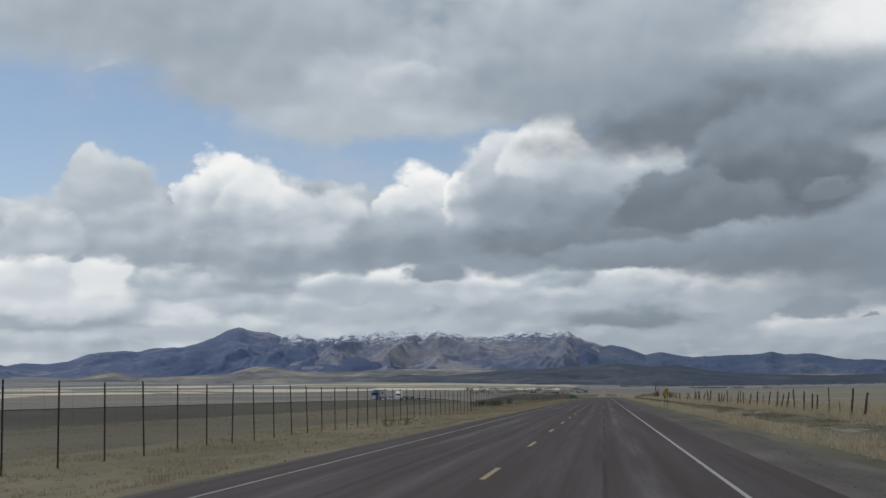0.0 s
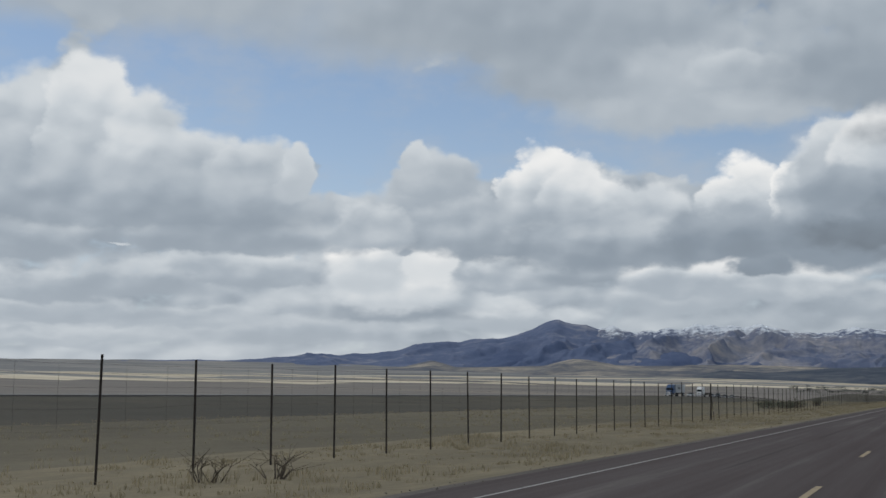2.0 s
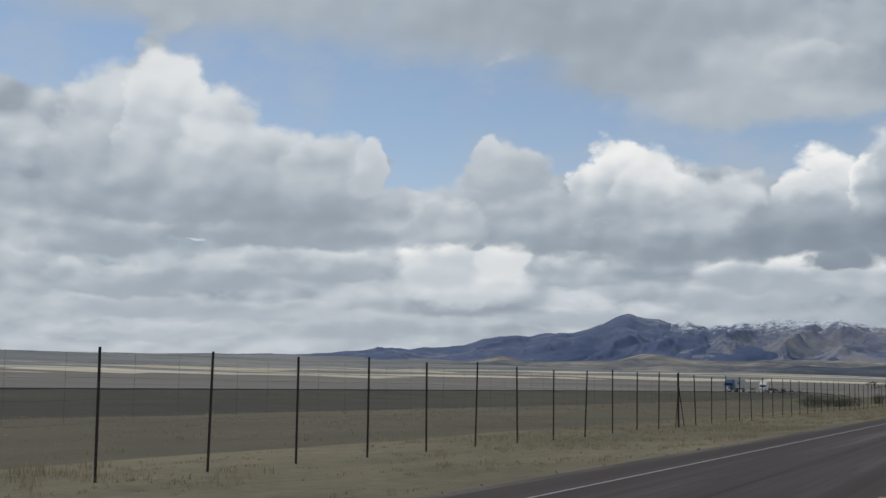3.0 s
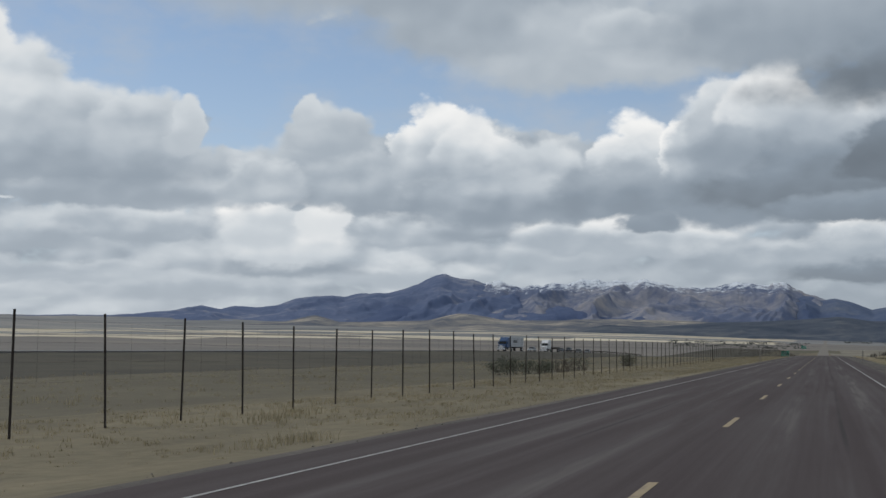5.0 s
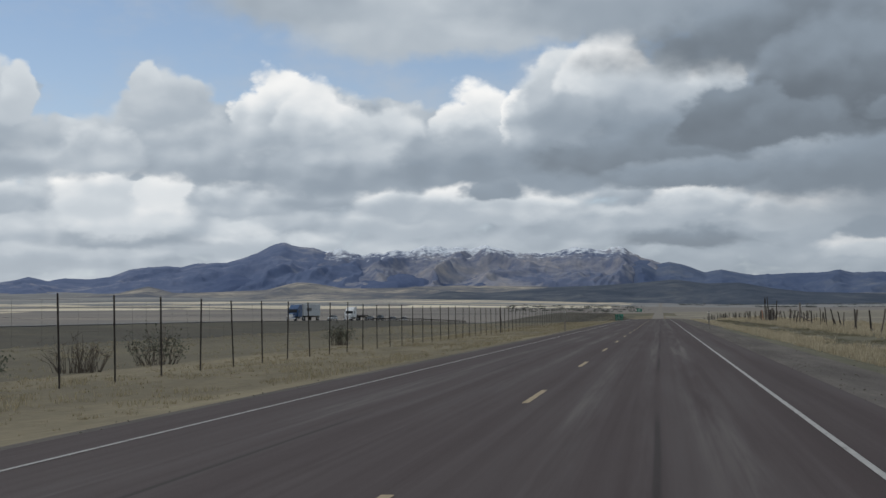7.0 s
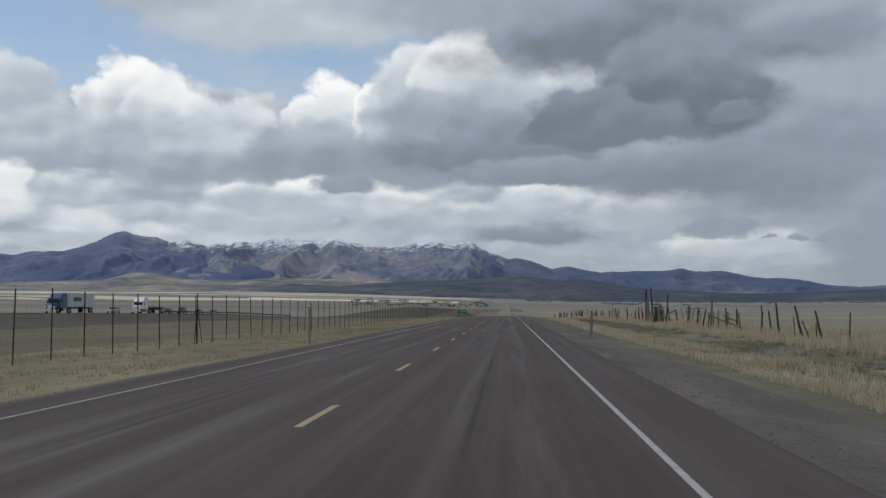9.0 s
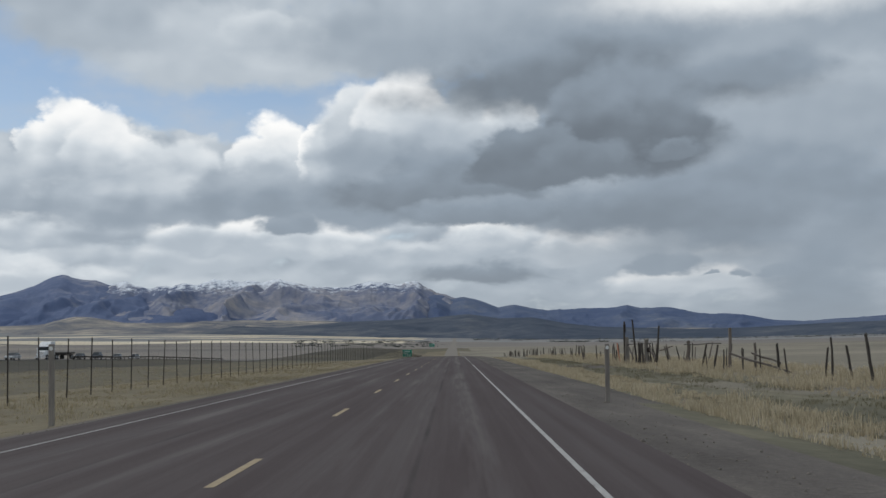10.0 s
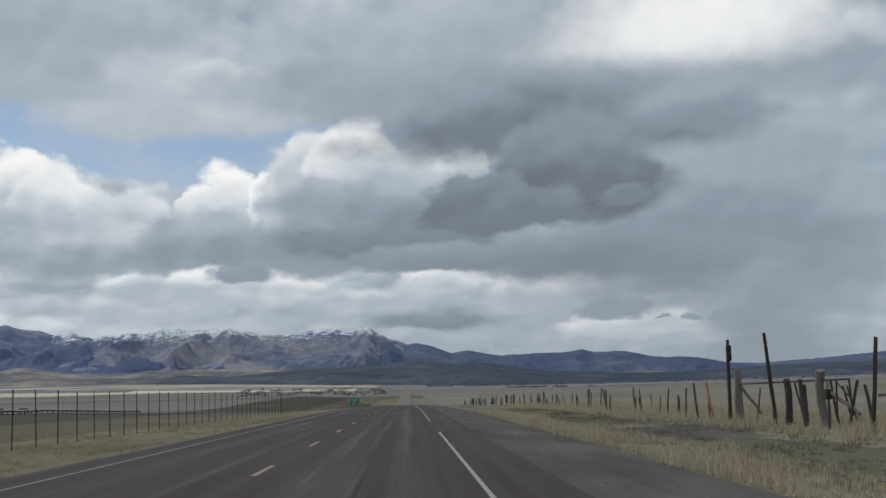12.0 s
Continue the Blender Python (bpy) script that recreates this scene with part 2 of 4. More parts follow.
    bg.inputs[1].default_value = SKY
    g.link(bg.outputs[0], g.add("ShaderNodeOutputWorld").inputs[0])


# Blue gaps: heading, height, half width, half height (degrees), depth.
GAPS = [(-21.5, 12.4, 9.5, 2.6, 0.60), (-9.0, 11.4, 6.5, 1.7, 0.60), (-31.0, 14.4, 8.0, 3.6, 0.55), (-25.0, 10.0, 3.0, 1.4, 0.50), (-44, 15.5, 5, 2.5, 0.45)]
SKY = 1.0
make_world()
sun = new("sun", bpy.data.lights.new("sun", "SUN"))
sun.data.energy, sun.data.angle, sun.data.color = 1.1, radians(12), (1.0, 0.95, 0.88)
sun.matrix_world = look((0, 0, 100), (-100 * math.sin(radians(SUN_AZ)), -100 * math.cos(radians(SUN_AZ)), 100 - 100 * math.tan(radians(SUN_EL))))

# ---------------------------------------------------------------- materials
def material(name, rough=0.9, metal=0.0, spec=0.3):
    m = bpy.data.materials.new(name)
    m.use_nodes = True
    g = Nodes(m.node_tree)
    b = m.node_tree.nodes["Principled BSDF"]
    b.inputs["Roughness"].default_value, b.inputs["Metallic"].default_value = rough, metal
    b.inputs["Specular IOR Level"].default_value = spec
    return m, g, b


def place(g):
    """World position, for things that never move."""
    return g.add("ShaderNodeNewGeometry").outputs["Position"]


def relief(g, b, height, strength, distance):
    n = g.add("ShaderNodeBump")
    n.inputs["Strength"].default_value, n.inputs["Distance"].default_value = strength, distance
    g.put(n.inputs["Height"], height)
    g.link(n.outputs[0], b.inputs["Normal"])


def plain(name, col, rough=0.6, metal=0.0, vary=0.25, scale=3.0, spec=0.3):
    """A paint or solid stuff with faint stains and grain, in object space."""
    m, g, b = material(name, rough, metal, spec)
    p = g.add("ShaderNodeTexCoord").outputs["Object"]
    a, c = g.noise(p, scale, 5), g.noise(p, scale * 14, 3)
    t = g.math("ADD", g.math("MULTIPLY", a.outputs[0], 0.65), g.math("MULTIPLY", c.outputs[0], 0.35))
    dark, light = tuple(k * (1 - vary) for k in col), tuple(min(1, k * (1 + vary)) for k in col)
    g.link(g.ramp(t, [(0.3, dark), (0.7, light)]), b.inputs["Base Color"])
    return m


def soil(name, stops, scale, stretch=(1, 1, 1), fine=2.5, bump=0.3):
    """Grass land or earth: large patches and fine mottling."""
    m, g, b = material(name, 0.95, 0, 0.15)
    p = g.scaled(place(g), stretch)
    a, c, f = g.noise(p, scale, 6, 0.6), g.noise(p, scale * 7.3, 5, 0.65), g.noise(place(g), fine, 6, 0.7)
    t = g.math("ADD", g.math("MULTIPLY", a.outputs[0], 0.55), g.math("MULTIPLY", c.outputs[0], 0.30))
    t = g.math("ADD", t, g.math("MULTIPLY", f.outputs[0], 0.30))
    t = g.math("MULTIPLY_ADD", t, 1.9, -0.60)
    g.link(g.ramp(t, stops), b.inputs["Base Color"])
    relief(g, b, f.outputs[0], bump, 0.12)
    return m


def asphalt_material():
    """Purplish asphalt with pale wheel tracks, dark seams and patches along each lane."""
    m, g, b = material("asphalt", 0.9, 0, 0.22)
    pos = place(g)
    sep = g.add("ShaderNodeSeparateXYZ")
    g.link(pos, sep.inputs[0])
    along = g.scaled(pos, (2.2, 0.014, 1))
    streak, patch, grit = g.noise(along, 1.0, 5, 0.65), g.noise(g.scaled(pos, (0.5, 0.05, 1)), 1.0, 5, 0.6), g.noise(pos, 60, 3, 0.7)
    t = g.math("ADD", g.math("MULTIPLY", streak.outputs[0], 0.6), g.math("MULTIPLY", patch.outputs[0], 0.3))
    t = g.math("ADD", t, g.math("MULTIPLY", grit.outputs[0], 0.2))
    broken = smooth(g, 0.36, 0.62, g.noise(g.scaled(pos, (1.6, 0.055, 1)), 1.0, 5, 0.7).outputs[0])
    sway = g.math("MULTIPLY_ADD", g.noise(g.scaled(pos, (0, 0.03, 0)), 1.0, 3).outputs[0], 0.5, -0.25)
    across = g.math("ADD", g.math("ABSOLUTE", sep.outputs[0]), sway)
    for middle, half, much in ((1.0, 0.34, 0.16), (2.55, 0.40, 0.20), (1.75, 0.16, 0.13)):
        near = smooth(g, half, half * 0.3, g.math("ABSOLUTE", g.math("SUBTRACT", across, middle)))
        t = g.math("ADD", t, g.math("MULTIPLY", g.math("MULTIPLY", near, broken), much))
    col = g.ramp(t, [(0.34, (0.043, 0.031, 0.031)), (0.50, (0.056, 0.041, 0.041)), (0.66, (0.080, 0.066, 0.065)), (0.80, (0.125, 0.109, 0.104))])
    seam = g.math("ABSOLUTE", g.math("SUBTRACT", g.math("ADD", g.math("ABSOLUTE", sep.outputs[0]), g.math("MULTIPLY", sway, 0.35)), 1.9))
    seam = g.math("MULTIPLY", smooth(g, 0.05, 0.015, seam), smooth(g, 0.44, 0.56, g.noise(g.scaled(pos, (0, 0.08, 0)), 1.0, 4).outputs[0]))
    col = g.mix(g.math("MULTIPLY", seam, 0.7), col, (0.026, 0.021, 0.021))
    g.link(col, b.inputs["Base Color"])
    relief(g, b, grit.outputs[0], 0.3, 0.01)
    return m


def line_paint(name, col):
    """Road paint, worn through in flecks."""
    m, g, b = material(name, 0.7)
    pos = place(g)
    w = g.noise(g.scaled(pos, (6, 2, 1)), 1.5, 6, 0.75)
    g.link(g.ramp(w.outputs[0], [(0.33, (0.10, 0.085, 0.085)), (0.42, tuple(k * 0.75 for k in col)), (0.7, col)]), b.inputs["Base Color"])
    return m


def gravel_material():
    m, g, b = material("gravel", 0.95, 0, 0.2)
    pos = place(g)
    v = g.add("ShaderNodeTexVoronoi")
    g.link(pos, v.inputs["Vector"])
    v.inputs["Scale"].default_value = 22
    a, c = g.noise(g.scaled(pos, (0.7, 0.12, 1)), 1, 5, 0.6), g.noise(pos, 9, 4, 0.7)
    t = g.math("ADD", g.math("MULTIPLY", a.outputs[0], 0.6), g.math("MULTIPLY", c.outputs[0], 0.4))
    col = g.ramp(t, [(0.35, (0.062, 0.054, 0.049)), (0.55, (0.118, 0.104, 0.094)), (0.7, (0.19, 0.168, 0.146))])
    g.link(col, b.inputs["Base Color"])
    relief(g, b, v.outputs["Distance"], 0.5, 0.03)
    return m


def wood_material(name, col, scale=18.0):
    """Weathered grey wood, grain along its length."""
    m, g, b = material(name, 0.9, 0, 0.2)
    p = g.scaled(g.add("ShaderNodeTexCoord").outputs["Object"], (1, 1, 0.12))
    a, c = g.noise(p, scale, 6, 0.65, 0.4), g.noise(p, 2.0, 4)
    info = g.add("ShaderNodeObjectInfo")
    t = g.math("ADD", g.math("MULTIPLY", a.outputs[0], 0.55), g.math("MULTIPLY", c.outputs[0], 0.3))
    t = g.math("ADD", t, g.math("MULTIPLY", info.outputs["Random"], 0.2))
    g.link(g.ramp(t, [(0.3, tuple(k * 0.5 for k in col)), (0.55, col), (0.75, tuple(min(1, k * 1.6) for k in col))]), b.inputs["Base Color"])
    relief(g, b, a.outputs[0], 0.4, 0.01)
    return m


def mountain_material(name, low, mid, high, snow_from, snow_to, snow_amount, pale_streaks=()):
    """Woods and bare faces tinted for haze, sun and cloud shade; snow that holds to the upper hollows."""
    m, g, b = material(name, 1.0, 0, 0.05)
    pos = place(g)
    sep = g.add("ShaderNodeSeparateXYZ")
    g.link(pos, sep.inputs[0])
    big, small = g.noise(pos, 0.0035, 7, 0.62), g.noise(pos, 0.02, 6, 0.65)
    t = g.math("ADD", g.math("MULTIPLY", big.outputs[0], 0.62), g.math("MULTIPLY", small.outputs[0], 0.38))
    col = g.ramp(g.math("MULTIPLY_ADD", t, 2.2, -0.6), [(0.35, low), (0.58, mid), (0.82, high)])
    speck = g.noise(g.scaled(pos, (1, 0.35, 1)), 0.045, 5, 0.7)
    up = g.math("ADD", sep.outputs[2], g.math("MULTIPLY_ADD", small.outputs[0], 110.0, -55.0))
    up = g.math("ADD", up, g.math("MULTIPLY_ADD", speck.outputs[0], 190.0, -95.0))
    nrm = g.add("ShaderNodeSeparateXYZ")
    g.link(g.add("ShaderNodeNewGeometry").outputs["Normal"], nrm.inputs[0])
    held = g.math("ADD", up, g.math("MULTIPLY_ADD", nrm.outputs[2], 90.0, -60.0))
    s = g.math("MULTIPLY", smooth(g, snow_from, snow_to, held), snow_amount)
    for cx, cz, half, deep in pale_streaks:                             # long white streaks on a slope, placed to fit the camera's view
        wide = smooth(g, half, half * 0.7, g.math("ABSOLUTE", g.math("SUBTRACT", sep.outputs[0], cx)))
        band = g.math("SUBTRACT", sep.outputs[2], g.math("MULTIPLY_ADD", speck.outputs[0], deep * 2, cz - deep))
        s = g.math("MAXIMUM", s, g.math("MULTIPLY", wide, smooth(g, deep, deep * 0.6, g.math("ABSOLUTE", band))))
    g.link(g.mix(s, col, (0.74, 0.78, 0.84)), b.inputs["Base Color"])
    relief(g, b, small.outputs[0], 0.5, 12.0)
    return m


ASPHALT, GRAVEL = asphalt_material(), gravel_material()
# paler than the near asphalt, close to the tone of the fields
FAR_ASPHALT = plain("far_asphalt", (0.19, 0.17, 0.145), 0.95, 0, 0.2, 0.05)
WHITE_LINE, YELLOW_LINE = line_paint("white_line", (0.42, 0.41, 0.395)), line_paint("yellow_line", (0.40, 0.31, 0.19))
VERGE = soil("verge_grass", [(0.2, (0.097, 0.085, 0.058)), (0.45, (0.160, 0.136, 0.091)), (0.8, (0.260, 0.221, 0.145))], 0.10, (1, 0.35, 1))
OLIVE = soil("olive_grass", [(0.2, (0.077, 0.074, 0.052)), (0.5, (0.127, 0.118, 0.083)), (0.85, (0.222, 0.196, 0.139))], 0.16, (1, 0.4, 1))
PASTURE = soil("pasture", [(0.2, (0.082, 0.073, 0.053)), (0.5, (0.125, 0.110, 0.077)), (0.85, (0.194, 0.167, 0.114))], 0.03, (1, 0.5, 1))
BRUSHLAND = soil("brushland", [(0.2, (0.046, 0.043, 0.036)), (0.5, (0.070, 0.064, 0.050)), (0.85, (0.13, 0.112, 0.078))], 0.02, (1, 0.5, 1))
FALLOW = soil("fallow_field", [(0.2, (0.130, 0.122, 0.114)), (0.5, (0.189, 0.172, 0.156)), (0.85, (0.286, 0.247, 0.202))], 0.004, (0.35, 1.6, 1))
# pale colour stands in for sun falling on the far fields
SUNLIT_FIELD = soil("sunlit_field", [(0.2, (0.30, 0.255, 0.18)), (0.5, (0.56, 0.49, 0.37)), (0.85, (0.76, 0.69, 0.55))], 0.004, (0.25, 2.0, 1))
# the bluish greys of the far plain stand in for haze
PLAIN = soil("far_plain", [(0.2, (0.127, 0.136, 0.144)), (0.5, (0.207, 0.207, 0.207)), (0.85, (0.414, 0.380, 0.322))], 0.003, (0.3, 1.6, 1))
RIGHT_FIELD = soil("right_field", [(0.2, (0.140, 0.126, 0.100)), (0.5, (0.205, 0.184, 0.144)), (0.85, (0.310, 0.278, 0.218))], 0.02, (0.6, 0.7, 1))

# ---------------------------------------------------------------- land
def hashed(ix, iy, seed):
    h = (ix.astype(np.int64) * 374761393 + iy.astype(np.int64) * 668265263 + seed * 974711) & 0x7FFFFFFF
    h = ((h ^ (h >> 13)) * 1274126177) & 0x7FFFFFFF
    return ((h ^ (h >> 16)) & 0xFFFF) / 65535.0


def value_noise(x, y, seed=0):
    ix, iy = np.floor(x), np.floor(y)
    fx, fy = x - ix, y - iy
    fx, fy = fx * fx * (3 - 2 * fx), fy * fy * (3 - 2 * fy)
    a, b = hashed(ix, iy, seed), hashed(ix + 1, iy, seed)
    c, d = hashed(ix, iy + 1, seed), hashed(ix + 1, iy + 1, seed)
    return (a * (1 - fx) + b * fx) * (1 - fy) + (c * (1 - fx) + d * fx) * fy


def fractal(x, y, seed=0, octaves=5, gain=0.5, ridged=False):
    total, amp, norm = 0.0, 1.0, 0.0
    for k in range(octaves):
        n = value_noise(x * 2 ** k + 17.3 * k, y * 2 ** k - 9.1 * k, seed + k)
        total = total + amp * (1 - np.abs(2 * n - 1) if ridged else n)
        norm, amp = norm + amp, amp * gain
    return total / norm


def mesh_from(name, verts, faces, mats, index=None, shade=True):
    me = bpy.data.meshes.new(name)
    me.from_pydata(verts.tolist() if hasattr(verts, "tolist") else verts, [], faces.tolist() if hasattr(faces, "tolist") else faces)
    for m in mats:
        me.materials.append(m)
    if index is not None:
        me.polygons.foreach_set("material_index", np.asarray(index, dtype=np.int32))
    if shade:
        me.polygons.foreach_set("use_smooth", np.ones(len(me.polygons), dtype=bool))
    me.update()
    return me


def grid_faces(nu, nv):
    i, j = np.meshgrid(np.arange(nu - 1), np.arange(nv - 1), indexing="ij")
    a = (i * nv + j).ravel()
    return np.stack([a, a + nv, a + nv + 1, a + 1], axis=1)


CROSS_X = [-99, -95, -81, -77, -66, -50, -20, -12.3, -8, -6.2, -5.3, -4.6, 0, 4.6, 5.4, 7.4, 8.4, 10, 14, 18, 24, 60, 120]
CROSS_Z = [0.2, 0.45, 0.5, 0.40, -0.35, -0.62, -0.60, -0.38, -0.34, -0.24, -0.10, -0.05, -0.05, -0.05, -0.06, -0.14, -0.32, -0.40, -0.36, -0.30, -0.22, 0.1, 0.5]
RISE_D = [0, 500, 900, 1500, 2500, 3500, 4500, 6000]
RISE_EL = [0, 0, 0.10, 0.36, 0.74, 1.0, 1.16, 1.2]
ALONG_Y = [-9000, 420, 500, 600, 700, 800, 950, 1150, 9000]
ALONG_Z = [0, 0, -0.35, -1.1, -2.7, -4.2, -4.4, -3.0, -2.5]


def slope_share(x, d):
    """The land climbs more to the left of the road than to its right."""
    return 0.72 - 0.34 * np.tanh((np.asarray(x) / np.maximum(d, 1.0)) * 7.0)


def lane_height(y):
    """The road's own rise and fall."""
    d = np.abs(np.asarray(y, dtype=float) - 160)
    s = np.interp(d, RISE_D, RISE_EL)
    return np.interp(y, ALONG_Y, ALONG_Z) + 0.72 * d * np.tan(np.radians(s))


def land_height(x, y):
    x, y = np.asarray(x, dtype=float), np.asarray(y, dtype=float)
    d = np.hypot(x, y - 160)
    z = np.interp(x, CROSS_X, CROSS_Z) * np.clip(1.4 - d / 2500, 0.15, 1)
    z = z + slope_share(x, d) * d * np.tan(np.radians(np.interp(d, RISE_D, RISE_EL))) + np.interp(y, ALONG_Y, ALONG_Z) * np.clip(1.3 - np.abs(x) / 500, 0, 1)
    off = np.clip((np.abs(x) - 5) / 6, 0, 1)
    z = z + off * 0.16 * (fractal(x / 5.0, y / 7.0, 3, 3) - 0.5) + np.clip((np.abs(x) - 120) / 400, 0, 1) * 0.006 * d * (fractal(x / 420, y / 260, 8, 4) - 0.5)
    return z


def spread(near, far, first, grow):
    """Distances from near to far whose steps grow."""
    out, step = [near], first
    while out[-1] < far:
        out.append(min(far, out[-1] + step))
        step *= grow
    return out


def make_ground():
    left = [-v for v in spread(24, 4960, 1.5, 1.07)][::-1]
    right = spread(24, 4960, 1.5, 1.07)
    xs = np.array(left + [k * 0.75 for k in range(-31, 32)] + right)
    ys = np.array([-v for v in spread(30, 3000, 6, 1.25)][::-1] + [k * 2.0 for k in range(-14, 230)] + spread(460, 4985, 3, 1.035))
    X, Y = np.meshgrid(xs, ys, indexing="ij")
    Z = land_height(X, Y)
    verts = np.stack([X, Y, Z], axis=-1).reshape(-1, 3)
    faces = grid_faces(len(xs), len(ys))
    c = verts[faces].mean(axis=1)
    x, y = c[:, 0], c[:, 1]
    d = np.hypot(x, y - 160)
    wob = 60 * (fractal(x / 300, y / 300, 21, 3) - 0.5)
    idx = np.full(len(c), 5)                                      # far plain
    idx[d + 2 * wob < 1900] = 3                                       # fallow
    # sunlit streaks between cloud shade, painted as paler ground
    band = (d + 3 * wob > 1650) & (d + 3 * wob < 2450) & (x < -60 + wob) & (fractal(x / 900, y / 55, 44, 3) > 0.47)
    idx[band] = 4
    near = (x > -99) & (d < 1250)
    idx[near] = 2
    idx[near & (x > -44 + 0.15 * wob)] = 1
    idx[(np.abs(x) < 17) & (d < 1000)] = 0
    idx[(x > 5) & (x < 17) & (d < 1000)] = 6
    idx[(x > 14.5) & (d + wob < 1300)] = 6
    patch = fractal(x / 3.0, y / 9.0, 5, 3)
    idx[(x > 9.8 + 3 * (patch - 0.5)) & (x < 15.5 + 5 * (patch - 0.5)) & (d < 700) & (patch > 0.36)] = 8
    idx[(x > 5) & (x < 8.6) & (y > 0) & (d < 700)] = 8
    edge = 6.9 + 1.0 * np.clip((y - 288) / 26, 0, 1) + 1.2 * (patch - 0.5)
    idx[(x > 4) & (x < edge) & (y < 700)] = 7
    idx[(x > 4) & (x < 16.5) & (np.abs(y - 361 - 0.5 * (x - 10)) < 7 + 5 * (patch - 0.5))] = 7
    idx[(x < -4) & (x > -5.6) & (y < 700)] = 7
    mats = [VERGE, PASTURE, BRUSHLAND, FALLOW, SUNLIT_FIELD, PLAIN, RIGHT_FIELD, GRAVEL, OLIVE]
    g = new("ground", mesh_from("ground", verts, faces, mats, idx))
    return tagged(g, "dry tan grassland rising to fields painted pale as if sunlit and a far plain", "ground", kind="structure")


make_ground()


def strip(name, x0, x1, ys, lift, mat, thick=0.0, height=lane_height):
    """A ribbon along the road, with sides where it has a thickness."""
    rows = []
    for y in ys:
        z = float(height(y)) + lift
        rows.append([(x0, y, z), (x1, y, z)] + ([(x1, y, z - thick), (x0, y, z - thick)] if thick else []))
    n = len(rows[0])
    verts = [v for r in rows for v in r]
    faces = []
    for k in range(len(rows) - 1):
        a, b = k * n, (k + 1) * n
        if thick:
            faces += [(a + j, a + (j + 1) % n, b + (j + 1) % n, b + j) for j in range(n)]
        else:
            faces.append((a, a + 1, b + 1, b))
    if thick:
        faces += [(3, 2, 1, 0), tuple(len(verts) - 4 + j for j in range(4))]
    return mesh_from(name, verts, faces, [mat], shade=False)


ROAD_Y = [k * 10.0 for k in range(-20, 60)] + [600 + k * 25.0 for k in range(0, 80)]
tagged(new("road_far", strip("road_far", -3.9, 3.9, [y for y in ROAD_Y if y >= 620], 0.0, FAR_ASPHALT, 0.25)), "pale far stretch of the same road", "road", kind="structure")
road = tagged(new("road", strip("road", -4.55, 4.85, [y for y in ROAD_Y if y < 620] + [625.0], 0.0, ASPHALT, 0.25)), "worn purplish-grey two-lane asphalt road", "road", kind="structure")


def painted(name, x0, x1, ys, mat, label):
    ob = new(name, strip(name, x0, x1, ys, 0.005, mat))
    ob.parent = road
    return tagged(ob, label)


LINE_Y = [k * 10.0 for k in range(-20, 60)] + [600.0, 620.0]
painted("edge_line", -3.685, -3.63, LINE_Y, WHITE_LINE, "white edge line")
painted("edge_line", 3.625, 3.695, [y for y in LINE_Y if y < 357] + [357.0], WHITE_LINE, "white edge line")
painted("edge_line", 3.625, 3.695, [375.0] + [y for y in LINE_Y if y > 375], WHITE_LINE, "white edge line")
for k in range(-1, 51):
    y1 = 12.19 * k - 1.9
    painted("centre_dash", -0.05, 0.05, [y1 - 3.05, y1], YELLOW_LINE, "yellow centre dash")


# Crest lines fitted to the camera's view: heading and height over eye level, in degrees, at summits and passes.
LEFT_CREST = [(-46, 1.35), (-36, 1.53), (-32.4, 1.58), (-31.3, 1.66), (-30.2, 1.83), (-29.2, 2.0), (-28.5, 2.17), (-27.7, 1.94), (-27.0, 2.06), (-26.1, 1.96),
              (-25.0, 2.10), (-24.1, 2.44), (-23.3, 2.52), (-22.5, 2.55), (-21.9, 2.48), (-21.2, 2.68), (-19.9, 2.66), (-19.2, 2.85), (-18.5, 3.10), (-18.0, 3.38),
              (-17.6, 3.55), (-17.3, 3.62), (-16.9, 3.43), (-16.3, 3.34), (-15.9, 3.30), (-15.4, 3.10), (-14.6, 2.95), (-13.9, 2.75), (-13.4, 2.45), (-12.4, 2.0), (-11, 1.5)]
SNOW_CREST = [(-18, 2.6), (-16.2, 2.9), (-15.2, 3.14), (-14.75, 3.25), (-14.4, 3.10), (-13.6, 2.85), (-13.2, 2.98), (-12.7, 2.95), (-12.2, 3.06), (-11.7, 2.98),
              (-11.2, 3.12), (-10.88, 3.28), (-10.45, 3.21), (-10.1, 3.25), (-9.8, 3.12), (-9.2, 3.22), (-8.7, 3.12), (-8.3, 3.22), (-7.9, 3.28), (-7.4, 3.08), (-6.8, 2.98),
              (-6.2, 2.86), (-5.4, 2.80), (-4.9, 2.78), (-4.3, 2.96), (-3.9, 3.06), (-3.4, 3.02), (-2.9, 2.92), (-2.5, 2.88), (-2.1, 3.02), (-1.8, 3.08), (-1.3, 2.78),
              (-0.7, 2.5), (0.3, 2.2), (2, 1.5)]
RIGHT_CREST = [(-3, 1.7), (-1.2, 2.4), (-0.5, 2.38), (-0.2, 2.2), (0.45, 2.28), (1.15, 2.12), (2.0, 1.78), (2.7, 1.9), (3.5, 1.74), (4.2, 1.63), (5.0, 1.66), (5.8, 1.68),
               (6.7, 1.68), (7.3, 1.72), (7.85, 1.80), (8.4, 1.66), (9.6, 1.68), (10.3, 1.54), (11, 1.38), (12.3, 1.34), (12.9, 1.30), (14.2, 1.02), (15.5, 0.95),
               (17.5, 1.08), (19.4, 1.22), (21.5, 1.42), (26, 1.75), (34, 1.5)]
